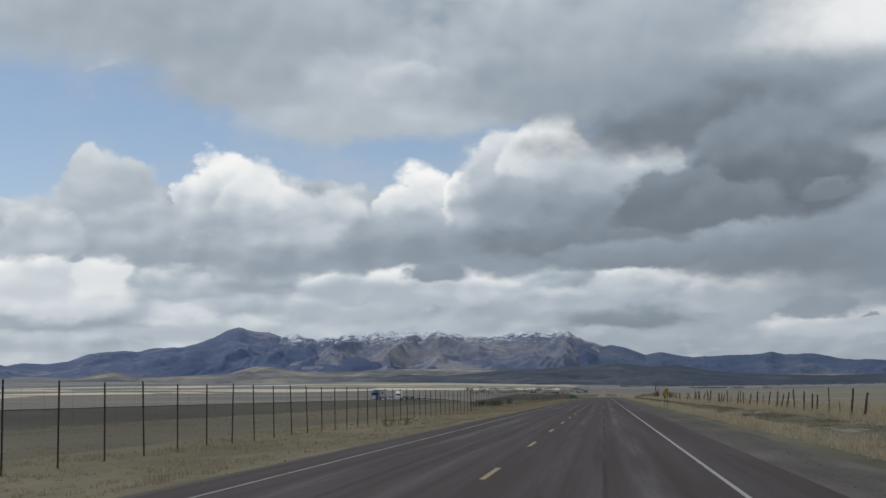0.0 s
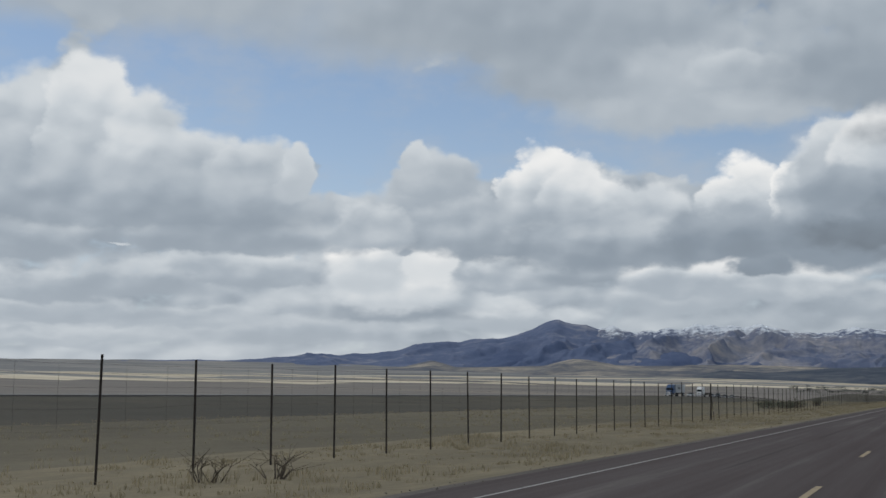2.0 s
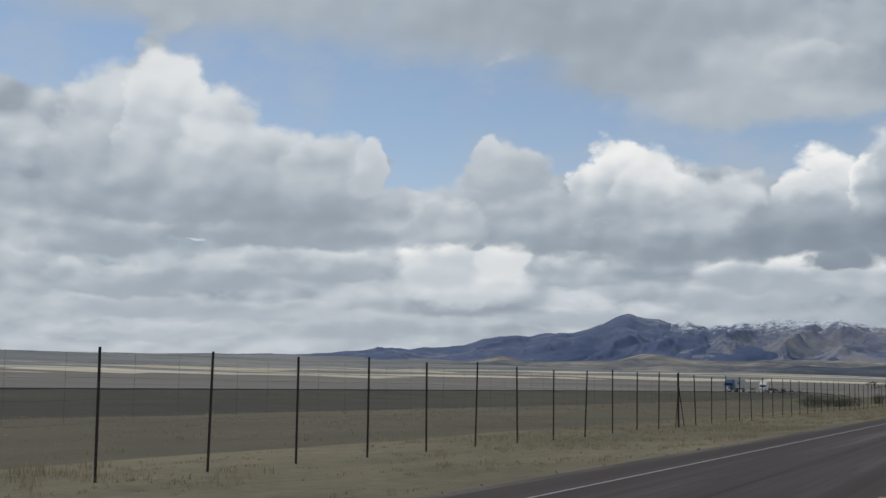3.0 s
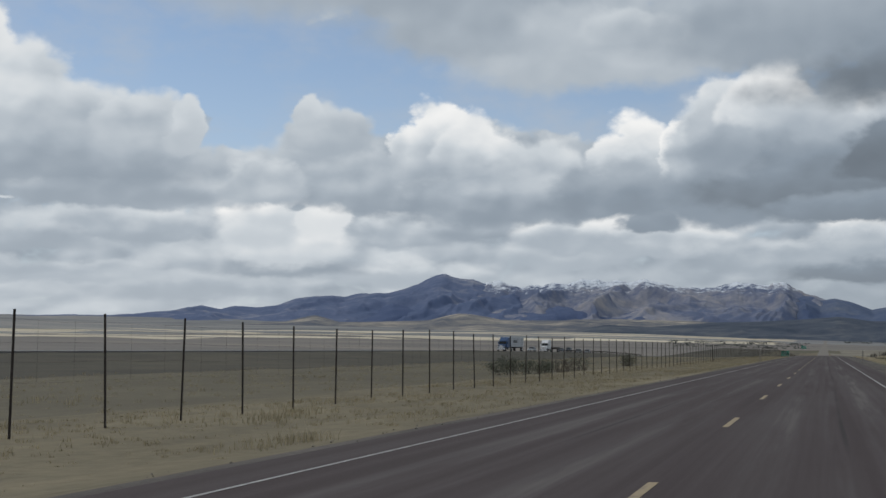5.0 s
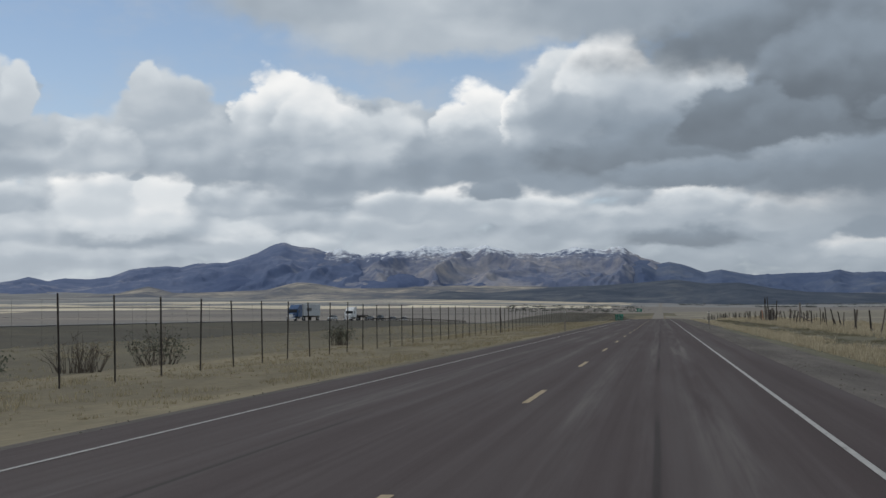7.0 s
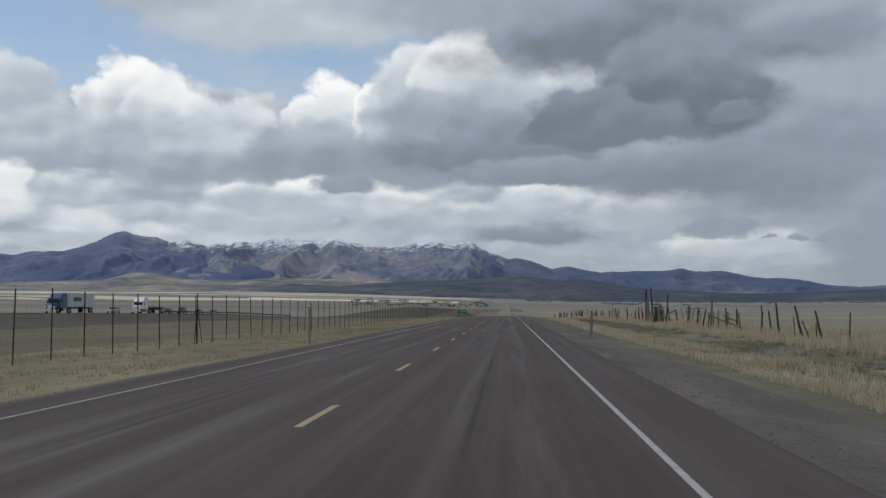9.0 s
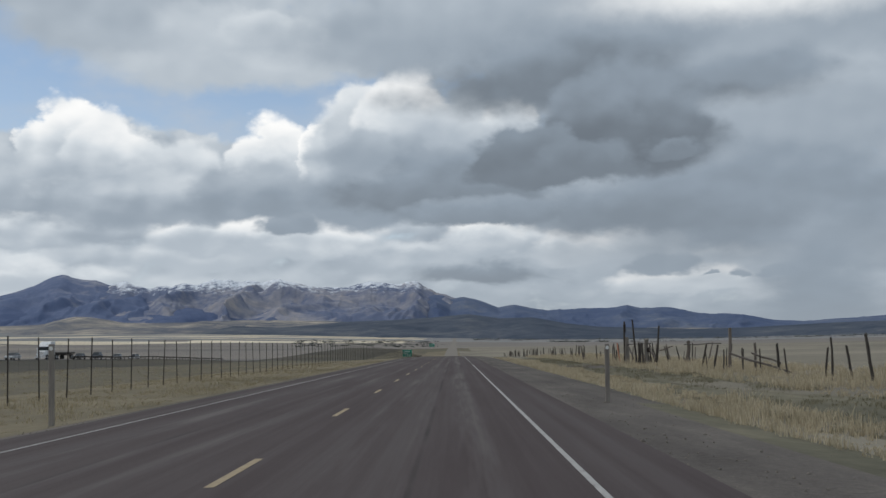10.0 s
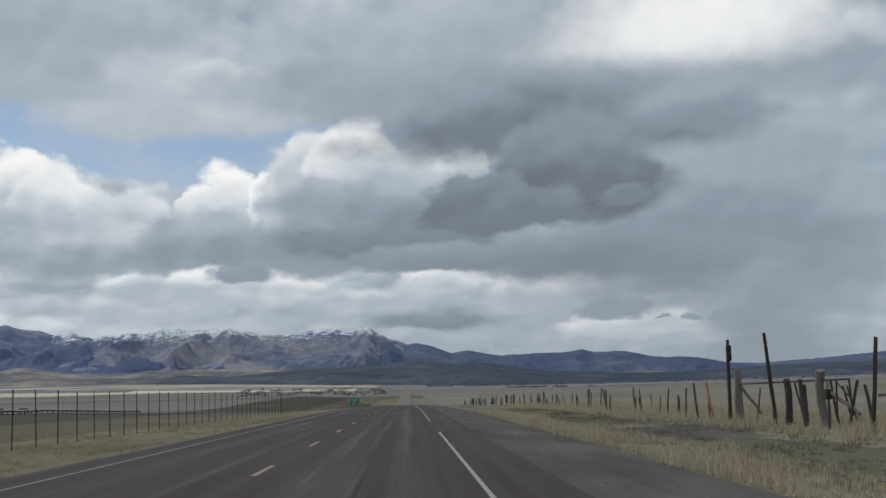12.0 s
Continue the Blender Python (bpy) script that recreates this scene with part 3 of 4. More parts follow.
SPUR_CREST = [(-23.4, 1.0), (-21.8, 1.4), (-20.9, 1.75), (-20.3, 2.05), (-19.66, 2.30), (-19.1, 2.10), (-18.4, 1.92), (-17.6, 1.78), (-16.9, 1.55), (-16.0, 1.1)]
FLANK_CREST = [(-16.2, 1.2), (-14.6, 1.6), (-13.6, 1.86), (-12.3, 2.0), (-11.3, 1.92), (-10.5, 1.68), (-9.4, 1.55), (-8.3, 1.80), (-7.4, 1.92), (-6.4, 1.66), (-5.2, 1.4), (-3.8, 1.2)]
FOOT_CREST = [(-40, 0.95), (-27, 1.05), (-24.6, 1.2), (-23.3, 1.58), (-22.2, 1.2), (-18.0, 1.3), (-17.6, 1.42), (-16.65, 1.66), (-15.3, 1.48), (-14.6, 1.3), (-12, 1.3), (-9, 1.36),
              (-6, 1.28), (-3.5, 1.15), (-2.0, 1.0), (0.5, 0.9), (3.5, 0.85), (6, 0.8), (12, 0.70), (20, 0.72), (32, 0.8)]
WOOD_CREST = [(-12.5, 0.55), (-11, 0.85), (-9.8, 1.12), (-8, 1.0), (-6.3, 1.10), (-4.85, 1.22), (-3.0, 1.25), (-1.0, 1.36), (0.6, 1.48), (2.0, 1.28), (3.5, 1.3), (5, 1.0), (6.4, 0.83), (10.7, 0.66), (13, 0.70),
              (16, 0.84), (19, 0.92), (23, 0.98), (32, 0.9)]


def massif(name, crest, ridge_r, foot_r, jag, mat, label, seed, step=0.05, soften=0.35, rough=0.47, tooth=0.0):
    """A mountain range on a fan of headings: a crest with branching spurs and gullies before it."""
    az = np.arange(crest[0][0], crest[-1][0] + step, step)
    rr = np.concatenate([np.linspace(foot_r, ridge_r, 70), np.linspace(ridge_r + 15, ridge_r + 90, 5)])
    A, Rd = np.meshgrid(az, rr, indexing="ij")
    X = 2 + np.tan(np.radians(A)) * Rd
    Y = 160 + Rd
    depth = np.clip((Rd - foot_r) / (ridge_r - foot_r), 0, 1)
    u, w = X / 210.0, Rd / 420.0
    bend = fractal(u * 0.7, w * 1.3, seed + 5, 4) - 0.5
    spur = fractal(u + 1.6 * bend, w * 0.8 + bend, seed, 6, rough, True)
    meander = 2.2 * (fractal(w * 1.5 + seed, u * 0.35, seed + 9, 3) - 0.5) * (1 - depth)
    ca, ce = np.array([c[0] for c in crest]), np.array([c[1] for c in crest])
    ea = np.arange(ca[0] - 3, ca[-1] + 3, 0.04)
    ee = np.interp(ea, ca, ce)
    k = np.exp(-0.5 * (np.arange(-30, 31) * 0.04 / soften) ** 2)
    ee = 0.3 * np.convolve(np.pad(ee, 30, mode="edge"), k / k.sum(), mode="valid") + 0.7 * ee
    ee = ee + tooth * (fractal(ea * 2.6 + seed, ea * 0, seed + 3, 4, 0.6, True) - 0.62)
    el = np.interp(A + meander, ea, ee)
    h = np.tan(np.radians(el)) * ridge_r + 1.3
    base = land_height(X, Y) - 6
    rise = np.maximum(h - base, 0)
    frac = depth ** (0.75 + 1.7 * (1 - spur) * (1.2 - 0.5 * depth))
    z = base + rise * frac + (spur - 0.66) * jag * np.clip(depth * 1.5, 0, 1) * (1 - 0.75 * depth ** 6) * np.clip(rise / 90, 0, 1)
    z = np.where(Rd > ridge_r, z - (Rd - ridge_r) * 0.9, z)
    verts = np.stack([X, Y, z], axis=-1).reshape(-1, 3)
    me = mesh_from(name, verts, grid_faces(len(az), len(rr)), [mat])
    return tagged(new(name, me), label, "mountain", kind="structure")


# base colours carry blue distance haze, cloud shade and sunlit patches
HAZE_SHADE_ROCK = mountain_material("hazy_wooded_mountain", (0.105, 0.138, 0.232), (0.140, 0.172, 0.268), (0.275, 0.285, 0.335), 318, 350, 0.35)
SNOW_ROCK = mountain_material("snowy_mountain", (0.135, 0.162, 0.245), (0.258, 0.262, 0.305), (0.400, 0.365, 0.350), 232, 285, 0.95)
HILL = mountain_material("hazy_wooded_hill", (0.082, 0.112, 0.195), (0.110, 0.140, 0.215), (0.17, 0.19, 0.235), 900, 950, 0.0, [(258, 82, 20, 1.8)])
SPUR = mountain_material("hazy_wooded_spur", (0.085, 0.115, 0.205), (0.105, 0.136, 0.228), (0.165, 0.185, 0.245), 900, 950, 0.0)
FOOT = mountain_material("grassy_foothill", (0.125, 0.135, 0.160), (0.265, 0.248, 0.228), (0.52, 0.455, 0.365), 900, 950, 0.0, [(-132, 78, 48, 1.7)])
WOOD = mountain_material("hazy_wooded_ridge", (0.060, 0.076, 0.105), (0.085, 0.100, 0.128), (0.15, 0.155, 0.165), 900, 950, 0.0)
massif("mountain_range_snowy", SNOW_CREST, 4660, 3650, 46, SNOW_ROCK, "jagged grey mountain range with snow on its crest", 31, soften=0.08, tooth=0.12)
massif("mountain_range_wooded", LEFT_CREST, 4560, 3500, 24, HAZE_SHADE_ROCK, "wooded mountain range with a broad pointed peak, blue haze and shade in its colour", 47, soften=0.12, tooth=0.05)
massif("hill_range", RIGHT_CREST, 4540, 3600, 14, HILL, "long wooded hills with blue haze in their colour", 63, soften=0.14, tooth=0.05)
massif("mountain_spur", SPUR_CREST, 4150, 3500, 10, SPUR, "dark wooded spur below the pointed peak, tinted blue for haze", 52, soften=0.2)
massif("mountain_flank", FLANK_CREST, 4200, 3500, 16, SPUR, "dark wooded flank below the snowy range, tinted blue for haze", 58, soften=0.3, tooth=0.1)
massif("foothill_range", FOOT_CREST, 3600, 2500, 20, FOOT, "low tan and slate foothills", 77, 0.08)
massif("wooded_ridge", WOOD_CREST, 2900, 2300, 10, WOOD, "low dark wooded ridge beyond the fields, tinted blue for haze", 91, 0.08)

# ---------------------------------------------------------------- helpers for things
def box(bm, x0, y0, z0, x1, y1, z1, m=None):
    """A box between two corners, turned by m."""
    vs = [bm.verts.new(Vector(p)) for p in ((x0, y0, z0), (x1, y0, z0), (x1, y1, z0), (x0, y1, z0), (x0, y0, z1), (x1, y0, z1), (x1, y1, z1), (x0, y1, z1))]
    if m is not None:
        for v in vs:
            v.co = m @ v.co
    for f in ((3, 2, 1, 0), (4, 5, 6, 7), (0, 1, 5, 4), (1, 2, 6, 5), (2, 3, 7, 6), (3, 0, 4, 7)):
        bm.faces.new([vs[i] for i in f])
    return vs


def limb(bm, points, radii, sides=6):
    """A tube through points, with a radius at each."""
    rings = []
    for k, (p, r) in enumerate(zip(points, radii)):
        p = Vector(p)
        a = Vector(points[max(0, k - 1)])
        b = Vector(points[min(len(points) - 1, k + 1)])
        t = (b - a).normalized()
        s = t.orthogonal().normalized()
        o = t.cross(s)
        rings.append([bm.verts.new(p + (s * math.cos(2 * math.pi * j / sides) + o * math.sin(2 * math.pi * j / sides)) * r) for j in range(sides)])
    for q, w in zip(rings, rings[1:]):
        for j in range(sides):
            bm.faces.new((q[j], q[(j + 1) % sides], w[(j + 1) % sides], w[j]))
    bm.faces.new(rings[0][::-1])
    bm.faces.new(rings[-1])


def bevelled(bm, width=0.01, segments=1):
    bmesh.ops.bevel(bm, geom=bm.edges[:], offset=width, segments=segments, affect="EDGES", profile=0.6)
    return bm


def done(name, bm, mat, flat=True):
    me = bpy.data.meshes.new(name)
    bmesh.ops.recalc_face_normals(bm, faces=bm.faces[:])
    bm.to_mesh(me)
    bm.free()
    for m in mat if isinstance(mat, (list, tuple)) else [mat]:
        me.materials.append(m)
    if not flat:
        me.polygons.foreach_set("use_smooth", np.ones(len(me.polygons), dtype=bool))
    return me


def part(name, bm, mat, parent, label="", at=None, flat=True):
    """One mesh object under a thing or a part. bm may also be a finished mesh, shared between pieces."""
    ob = new(name, bm if isinstance(bm, bpy.types.Mesh) else done(name, bm, mat, flat))
    ob.parent = parent
    if at is not None:
        ob.matrix_basis = at
    return tagged(ob, label) if label else ob


def thing(name, x, y, z, label, category, group="", turn=0.0):
    e = new(name)
    e.empty_display_size = 0.2
    e.matrix_basis = pose(x, y, z, 0, 0, turn)
    return tagged(e, label, category, group)


def ground_z(x, y):
    return float(land_height(x, y))


STEEL = plain("dark_post_steel", (0.045, 0.036, 0.032), 0.7, 0.3, 0.4)
WIRE = plain("rusty_wire", (0.07, 0.060, 0.055), 0.6, 0.5, 0.3)
WOOD_GREY = wood_material("weathered_wood", (0.16, 0.135, 0.115))
WOOD_DARK = wood_material("dark_weathered_wood", (0.070, 0.060, 0.053))
WOOD_PALE = wood_material("pale_weathered_wood", (0.20, 0.18, 0.158))
RUST_ORANGE = plain("faded_orange_paint", (0.36, 0.15, 0.09), 0.8, 0, 0.3)

# ---------------------------------------------------------------- the tall wire fence on the far side of the road
rng = random.Random(7)
FENCE_X, PITCH, FIRST = -12.29, 3.074, 30.83
VIEW_SHIFT_Y, VIEW_SHIFT = np.linspace(20, 400, 9), [0.25, 0.10, 0.10, 0.22, -0.17, -0.34, -0.44, -0.31, -0.34]


def post_y(k):
    """Where the k-th post stands: even spacing plus a slow shift fitted to the camera's view."""
    return FIRST + k * PITCH + float(np.interp(FIRST + k * PITCH, VIEW_SHIFT_Y, VIEW_SHIFT))


fence = thing("wire_fence", FENCE_X, 0, 0, "tall dark steel-post wire fence along dry grass", "fence")


def steel_post():
    """A rolled T-shaped post with a stud row."""
    bm = bmesh.new()
    box(bm, -0.024, -0.004, -0.35, 0.024, 0.004, 2.2)
    box(bm, -0.004, 0.004, -0.35, 0.004, 0.036, 2.2)
    for k in range(9):
        box(bm, -0.007, -0.012, 0.2 + k * 0.22, 0.007, -0.004, 0.225 + k * 0.22)
    return done("post", bm, STEEL)


POST = steel_post()
post_feet = []
for k in range(-9, 252):
    y = post_y(k)
    z = ground_z(FENCE_X, y)
    post_feet.append((y, z))
    part("post", POST, None, fence, at=pose(0, y, z, rng.gauss(0, 0.8), rng.gauss(0, 0.7), rng.gauss(90, 8)) @ Matrix.Diagonal((1, 1, rng.uniform(1.01, 1.06), 1)))


def strand(height):
    """One wire, sagging a little between posts."""
    bm = bmesh.new()
    pts = []
    for (y0, z0), (y1, z1) in zip(post_feet, post_feet[1:]):
        pts.append((0.0, y0, z0 + height + rng.gauss(0, 0.006)))
        pts.append((rng.gauss(0, 0.01), (y0 + y1) / 2, (z0 + z1) / 2 + height - 0.022 + rng.gauss(0, 0.012)))
    limb(bm, pts, [0.0016] * len(pts), 3)
    return bm


for height in (2.14, 1.97, 1.72, 1.36, 0.98):
    part("wire_strand", strand(height), WIRE, fence)


def stays():
    bm = bmesh.new()
    for (y0, z0), (y1, z1) in list(zip(post_feet, post_feet[1:]))[:150]:
        for f in (0.3, 0.68):
            y, z = y0 + (y1 - y0) * (f + rng.uniform(-0.06, 0.06)), z0 + (z1 - z0) * f
            box(bm, -0.0012, y - 0.0012, z + 0.98, 0.0012, y + 0.0012, z + 2.13)
    return bm


tagged(part("wire_stay_rest", stays(), WIRE, fence), "thin upright wire stays", kind="stuff")


def brace(y):
    """Two sloping struts against a stout pipe post."""
    z = ground_z(FENCE_X, y)
    b = bmesh.new()
    limb(b, [(0, y, z - 0.2), (0, y, z + 2.36)], [0.03, 0.03], 8)
    part("brace_post", b, STEEL, fence)
    for s in (-1, 1):
        b = bmesh.new()
        limb(b, [(0.0, y + 0.04 * s, z + 1.72), (0.05, y + 0.75 * s, z - 0.05)], [0.020, 0.020], 6)
        part("brace_strut", b, STEEL, fence)


for k in (33, 86, 140):
    brace(post_y(k) + 0.06)

# ---------------------------------------------------------------- the old wooden fence and the corral on the near side
corral_group = "old wooden fence posts"


def old_post(x, y, foot, height, radius, lean_x, lean_y, mat, label, name="fence_post", taper=0.8, group=corral_group):
    """A split post with a rough top, leaning by degrees."""
    t = thing(name, x, y, foot, label, "post", group)
    bm = bmesh.new()
    r = random.Random(int(y * 37 + x * 11))
    n = 5
    pts = [(r.gauss(0, radius * 0.18), r.gauss(0, radius * 0.18), -0.3 + (height + 0.3) * k / (n - 1)) for k in range(n)]
    limb(bm, pts, [radius * (1 - (1 - taper) * k / (n - 1)) * r.uniform(0.9, 1.1) for k in range(n)], 7)
    for v in bm.verts:
        if v.co.z > height - 0.05:
            v.co.z += r.uniform(-0.07, 0.07)
    part("shaft", bm, mat, t, at=pose(0, 0, 0, lean_y, lean_x, r.uniform(0, 90)))
    return t


rp = random.Random(23)
y = 26.0
while y < 300:
    x = 17.2 + rp.gauss(0, 0.25)
    tall = rp.random() < 0.75
    old_post(x, y, ground_z(x, y), rp.uniform(1.25, 1.75) if tall else rp.uniform(0.8, 1.2), rp.uniform(0.05, 0.085) if tall else 0.03, rp.gauss(0, 4), rp.gauss(4, 6),
             WOOD_GREY if rp.random() < 0.35 else WOOD_DARK, "weathered grey split post in dry grass" if tall else "thin leaning fence stake in dry grass")
    y += rp.uniform(2.6, 5.2)
y = 386.0
while y < 640:
    x = 17.5 + rp.gauss(0, 0.6)
    old_post(x, y, ground_z(x, y), rp.uniform(0.9, 1.7), rp.uniform(0.045, 0.09), rp.gauss(0, 5), rp.gauss(0, 7), WOOD_DARK if rp.random() < 0.7 else WOOD_GREY,
             "weathered grey split post in dry grass")
    y += rp.uniform(1.2, 4.2)
# posts beside the road end of the corral: y, height, radius, lean along and across
for x, y, h, r, along, across in ((18, 300.4, 1.5, 0.07, -16, 0), (18, 302.9, 1.0, 0.05, -22, 4), (18, 304.5, 1.75, 0.07, -14, 0), (18.3, 307.5, 1.1, 0.035, -3, 0),
                                  (18, 310.0, 1.9, 0.07, -9, 0), (18.2, 313.0, 1.45, 0.06, -8, 3), (18, 314.9, 1.75, 0.055, -3, 0), (18.4, 317.3, 1.3, 0.05, 6, 3),
                                  (18, 321.9, 1.3, 0.045, -6, 0), (18.2, 324.2, 1.55, 0.075, -6, 0), (18.0, 327.0, 1.25, 0.04, -5, 0), (18.3, 329.2, 1.55, 0.085, -7, 2),
                                  (18.1, 331.3, 1.3, 0.045, -2, 0), (18.0, 334.1, 2.45, 0.11, 2, 0), (18.2, 336.7, 1.2, 0.05, 3, 0), (18.1, 339.0, 1.5, 0.075, 11, 0),
                                  (18.2, 342.9, 1.65, 0.07, 26, 0), (18.0, 340.4, 1.1, 0.04, -9, 0), (18.4, 348.6, 1.75, 0.15, 1, 0), (18.1, 351.0, 1.0, 0.09, 46, 0)):
    old_post(x, y, ground_z(x, y), h, r, across, along, WOOD_GREY if r > 0.08 else WOOD_DARK, "weathered leaning corral post in tall dry grass")
for x, y, h, r, along, across, mat, label in (
        (17.0, 370.3, 3.6, 0.095, 1, 0, WOOD_DARK, "tall dark pole at the corral gate"),
        (17.0, 368.9, 2.2, 0.20, 2, 0, WOOD_PALE, "thick pale gate post split by weather"),
        (17.0, 363.6, 3.6, 0.085, -2, -3, WOOD_DARK, "tall dark pole with a broken branch stub"),
        (17.0, 361.8, 1.75, 0.15, 1, 0, WOOD_DARK, "thick dark timber stub in tall grass"),
        (17.3, 360.8, 1.55, 0.10, 0, 0, WOOD_DARK, "dark timber stub behind the gate"),
        (17.0, 359.7, 1.8, 0.10, -12, 0, WOOD_DARK, "leaning dark corral post"),
        (17.0, 358.0, 2.05, 0.19, 1, 0, WOOD_PALE, "thick pale post with a white cap"),
        (17.2, 356.9, 1.7, 0.05, -14, 0, WOOD_DARK, "leaning thin corral post"),
        (17.0, 353.3, 2.9, 0.08, 6, 0, WOOD_DARK, "tall dark pole leaning over the fence"),
        (17.0, 366.2, 1.5, 0.05, 16, 0, WOOD_GREY, "thin leaning corral stake"),
        (17.1, 374.4, 1.6, 0.05, -4, 0, WOOD_DARK, "dark corral post beside the gate"),
        (17.0, 376.6, 1.7, 0.06, -6, 0, WOOD_DARK, "leaning dark corral post"),
        (17.2, 380.1, 1.5, 0.05, 8, 0, WOOD_DARK, "weathered leaning corral post in tall dry grass")):
    old_post(x, y, ground_z(x, y), h, r, across, along, mat, label)
for _ in range(16):
    x, y = rp.uniform(17.2, 21.5), rp.uniform(338.6, 383.7)
    old_post(x, y, ground_z(x, y), rp.uniform(1.0, 1.8), rp.uniform(0.03, 0.07), rp.gauss(0, 6), rp.gauss(0, 10), WOOD_DARK if rp.random() < 0.6 else WOOD_GREY,
             "weathered stake inside the old corral")
old_post(17.0, 373.3, ground_z(17, 373.3), 1.85, 0.055, 0, -18, RUST_ORANGE, "leaning faded orange steel post", "orange_post", 1.0)


def fallen_rail(name, a, b, radius, mat, label):
    mid = (Vector(a) + Vector(b)) / 2
    t = thing(name, mid.x, mid.y, mid.z, label, "rail")
    bm = bmesh.new()
    p, q = Vector(a) - mid, Vector(b) - mid
    limb(bm, [p, p.lerp(q, 0.35) + Vector((0, 0, -0.03)), p.lerp(q, 0.7) + Vector((0.02, 0, 0.02)), q], [radius, radius * 1.05, radius * 0.9, radius * 0.75], 7)
    part("pole", bm, mat, t)


fallen_rail("fence_rail", (18.0, 334.0, 0.72), (18.1, 321.7, -0.12), 0.06, WOOD_DARK, "fallen wooden rail sloping into dry grass")
fallen_rail("fence_rail", (18.1, 329.2, 0.75), (18.3, 324.3, 0.30), 0.05, WOOD_DARK, "fallen wooden rail between leaning posts")
fallen_rail("fence_rail", (18.1, 348.4, 1.25), (18.1, 336.7, 1.30), 0.035, WOOD_DARK, "thin wooden top rail of the corral")
fallen_rail("fence_rail", (17.1, 357.6, 1.05), (17.1, 354.7, 0.25), 0.07, WOOD_GREY, "fallen timber leaning by the gate")
fallen_rail("fence_rail", (17.1, 368.9, 1.3), (17.1, 365.8, 0.10), 0.07, WOOD_DARK, "short timber propped against a post")
fallen_rail("fence_rail", (17.2, 353.2, 0.85), (17.4, 349.0, 1.15), 0.05, WOOD_GREY, "loose wooden rail on the corral fence")

gate = thing("pipe_gate", 17.0, 362.4, ground_z(17, 362.4), "long dark steel pipe gate frame over tall grass", "gate")
gz = -ground_z(17, 362.4)
for name, a, b, r in (("top_pipe", (0, 6.4, gz + 1.32), (0, -7.2, gz + 1.38), 0.032), ("end_pipe", (0, -7.2, gz + 1.38), (0, -7.4, gz + 0.2), 0.032),
                      ("end_pipe", (0, -6.0, gz + 1.36), (0, -5.9, gz - 0.05), 0.032), ("cross_pipe", (0, -6.0, gz + 1.3), (0, -7.3, gz + 0.75), 0.025)):
    bm = bmesh.new()
    limb(bm, [a, b], [r, r], 8)
    part(name, bm, STEEL, gate)
boxed = thing("switch_box", 17.0, 357.3, ground_z(17, 357.3), "small dark metal box on a thin corral stake", "box")
bm = bmesh.new()
box(bm, -0.10, -0.13, 1.02, 0.10, 0.13, 1.36)
part("case", bevelled(bm, 0.015), STEEL, boxed)
bm = bmesh.new()
limb(bm, [(0, 0, -0.3), (0, 0, 1.1)], [0.03, 0.025], 6)
part("stake", bm, WOOD_DARK, boxed)
lamp = thing("meter_box", 17.0, 370.3, ground_z(17, 370.3), "dark long meter box fixed to a tall pole", "box")
bm = bmesh.new()
box(bm, -0.10, -0.36, 2.70, 0.10, -0.12, 3.40)
part("case", bevelled(bm, 0.03, 2), STEEL, lamp)
bm = bmesh.new()
box(bm, -0.03, -0.14, 2.95, 0.03, 0.02, 3.01)
part("bracket", bm, STEEL, lamp)

# ---------------------------------------------------------------- roadside posts and signs
REFLECT = plain("white_reflector", (0.75, 0.75, 0.73), 0.3, 0, 0.08)
YELLOW, BLACK = plain("sign_yellow", (0.62, 0.46, 0.05), 0.45, 0, 0.1), plain("sign_black", (0.015, 0.015, 0.016), 0.5, 0, 0.3)
GREEN, GALV = plain("sign_green", (0.02, 0.22, 0.15), 0.45, 0, 0.12), plain("galvanised_steel", (0.30, 0.30, 0.30), 0.5, 0.6, 0.2)


POST_GREY = wood_material("sun_bleached_wood", (0.30, 0.27, 0.24))


def marker_post(x, y, h, lean):
    t = thing("marker_post", x, y, ground_z(x, y), "weathered grey wooden marker post on the gravel verge", "post", "marker posts")
    bm = bmesh.new()
    box(bm, -0.055, -0.045, -0.3, 0.055, 0.045, h)
    part("shaft", bevelled(bm, 0.012), POST_GREY, t, at=pose(0, 0, 0, 0, lean, 0))
    bm = bmesh.new()
    limb(bm, [(0, -0.046, h - 0.09), (0, -0.056, h - 0.09)], [0.045, 0.042], 14)
    part("reflector", bm, REFLECT, t, "round white reflector", at=pose(0, 0, 0, 0, lean, 0))


marker_post(6.05, 293.65, 1.42, 0.6)
marker_post(-6.08, 289.4, 1.72, -0.5)


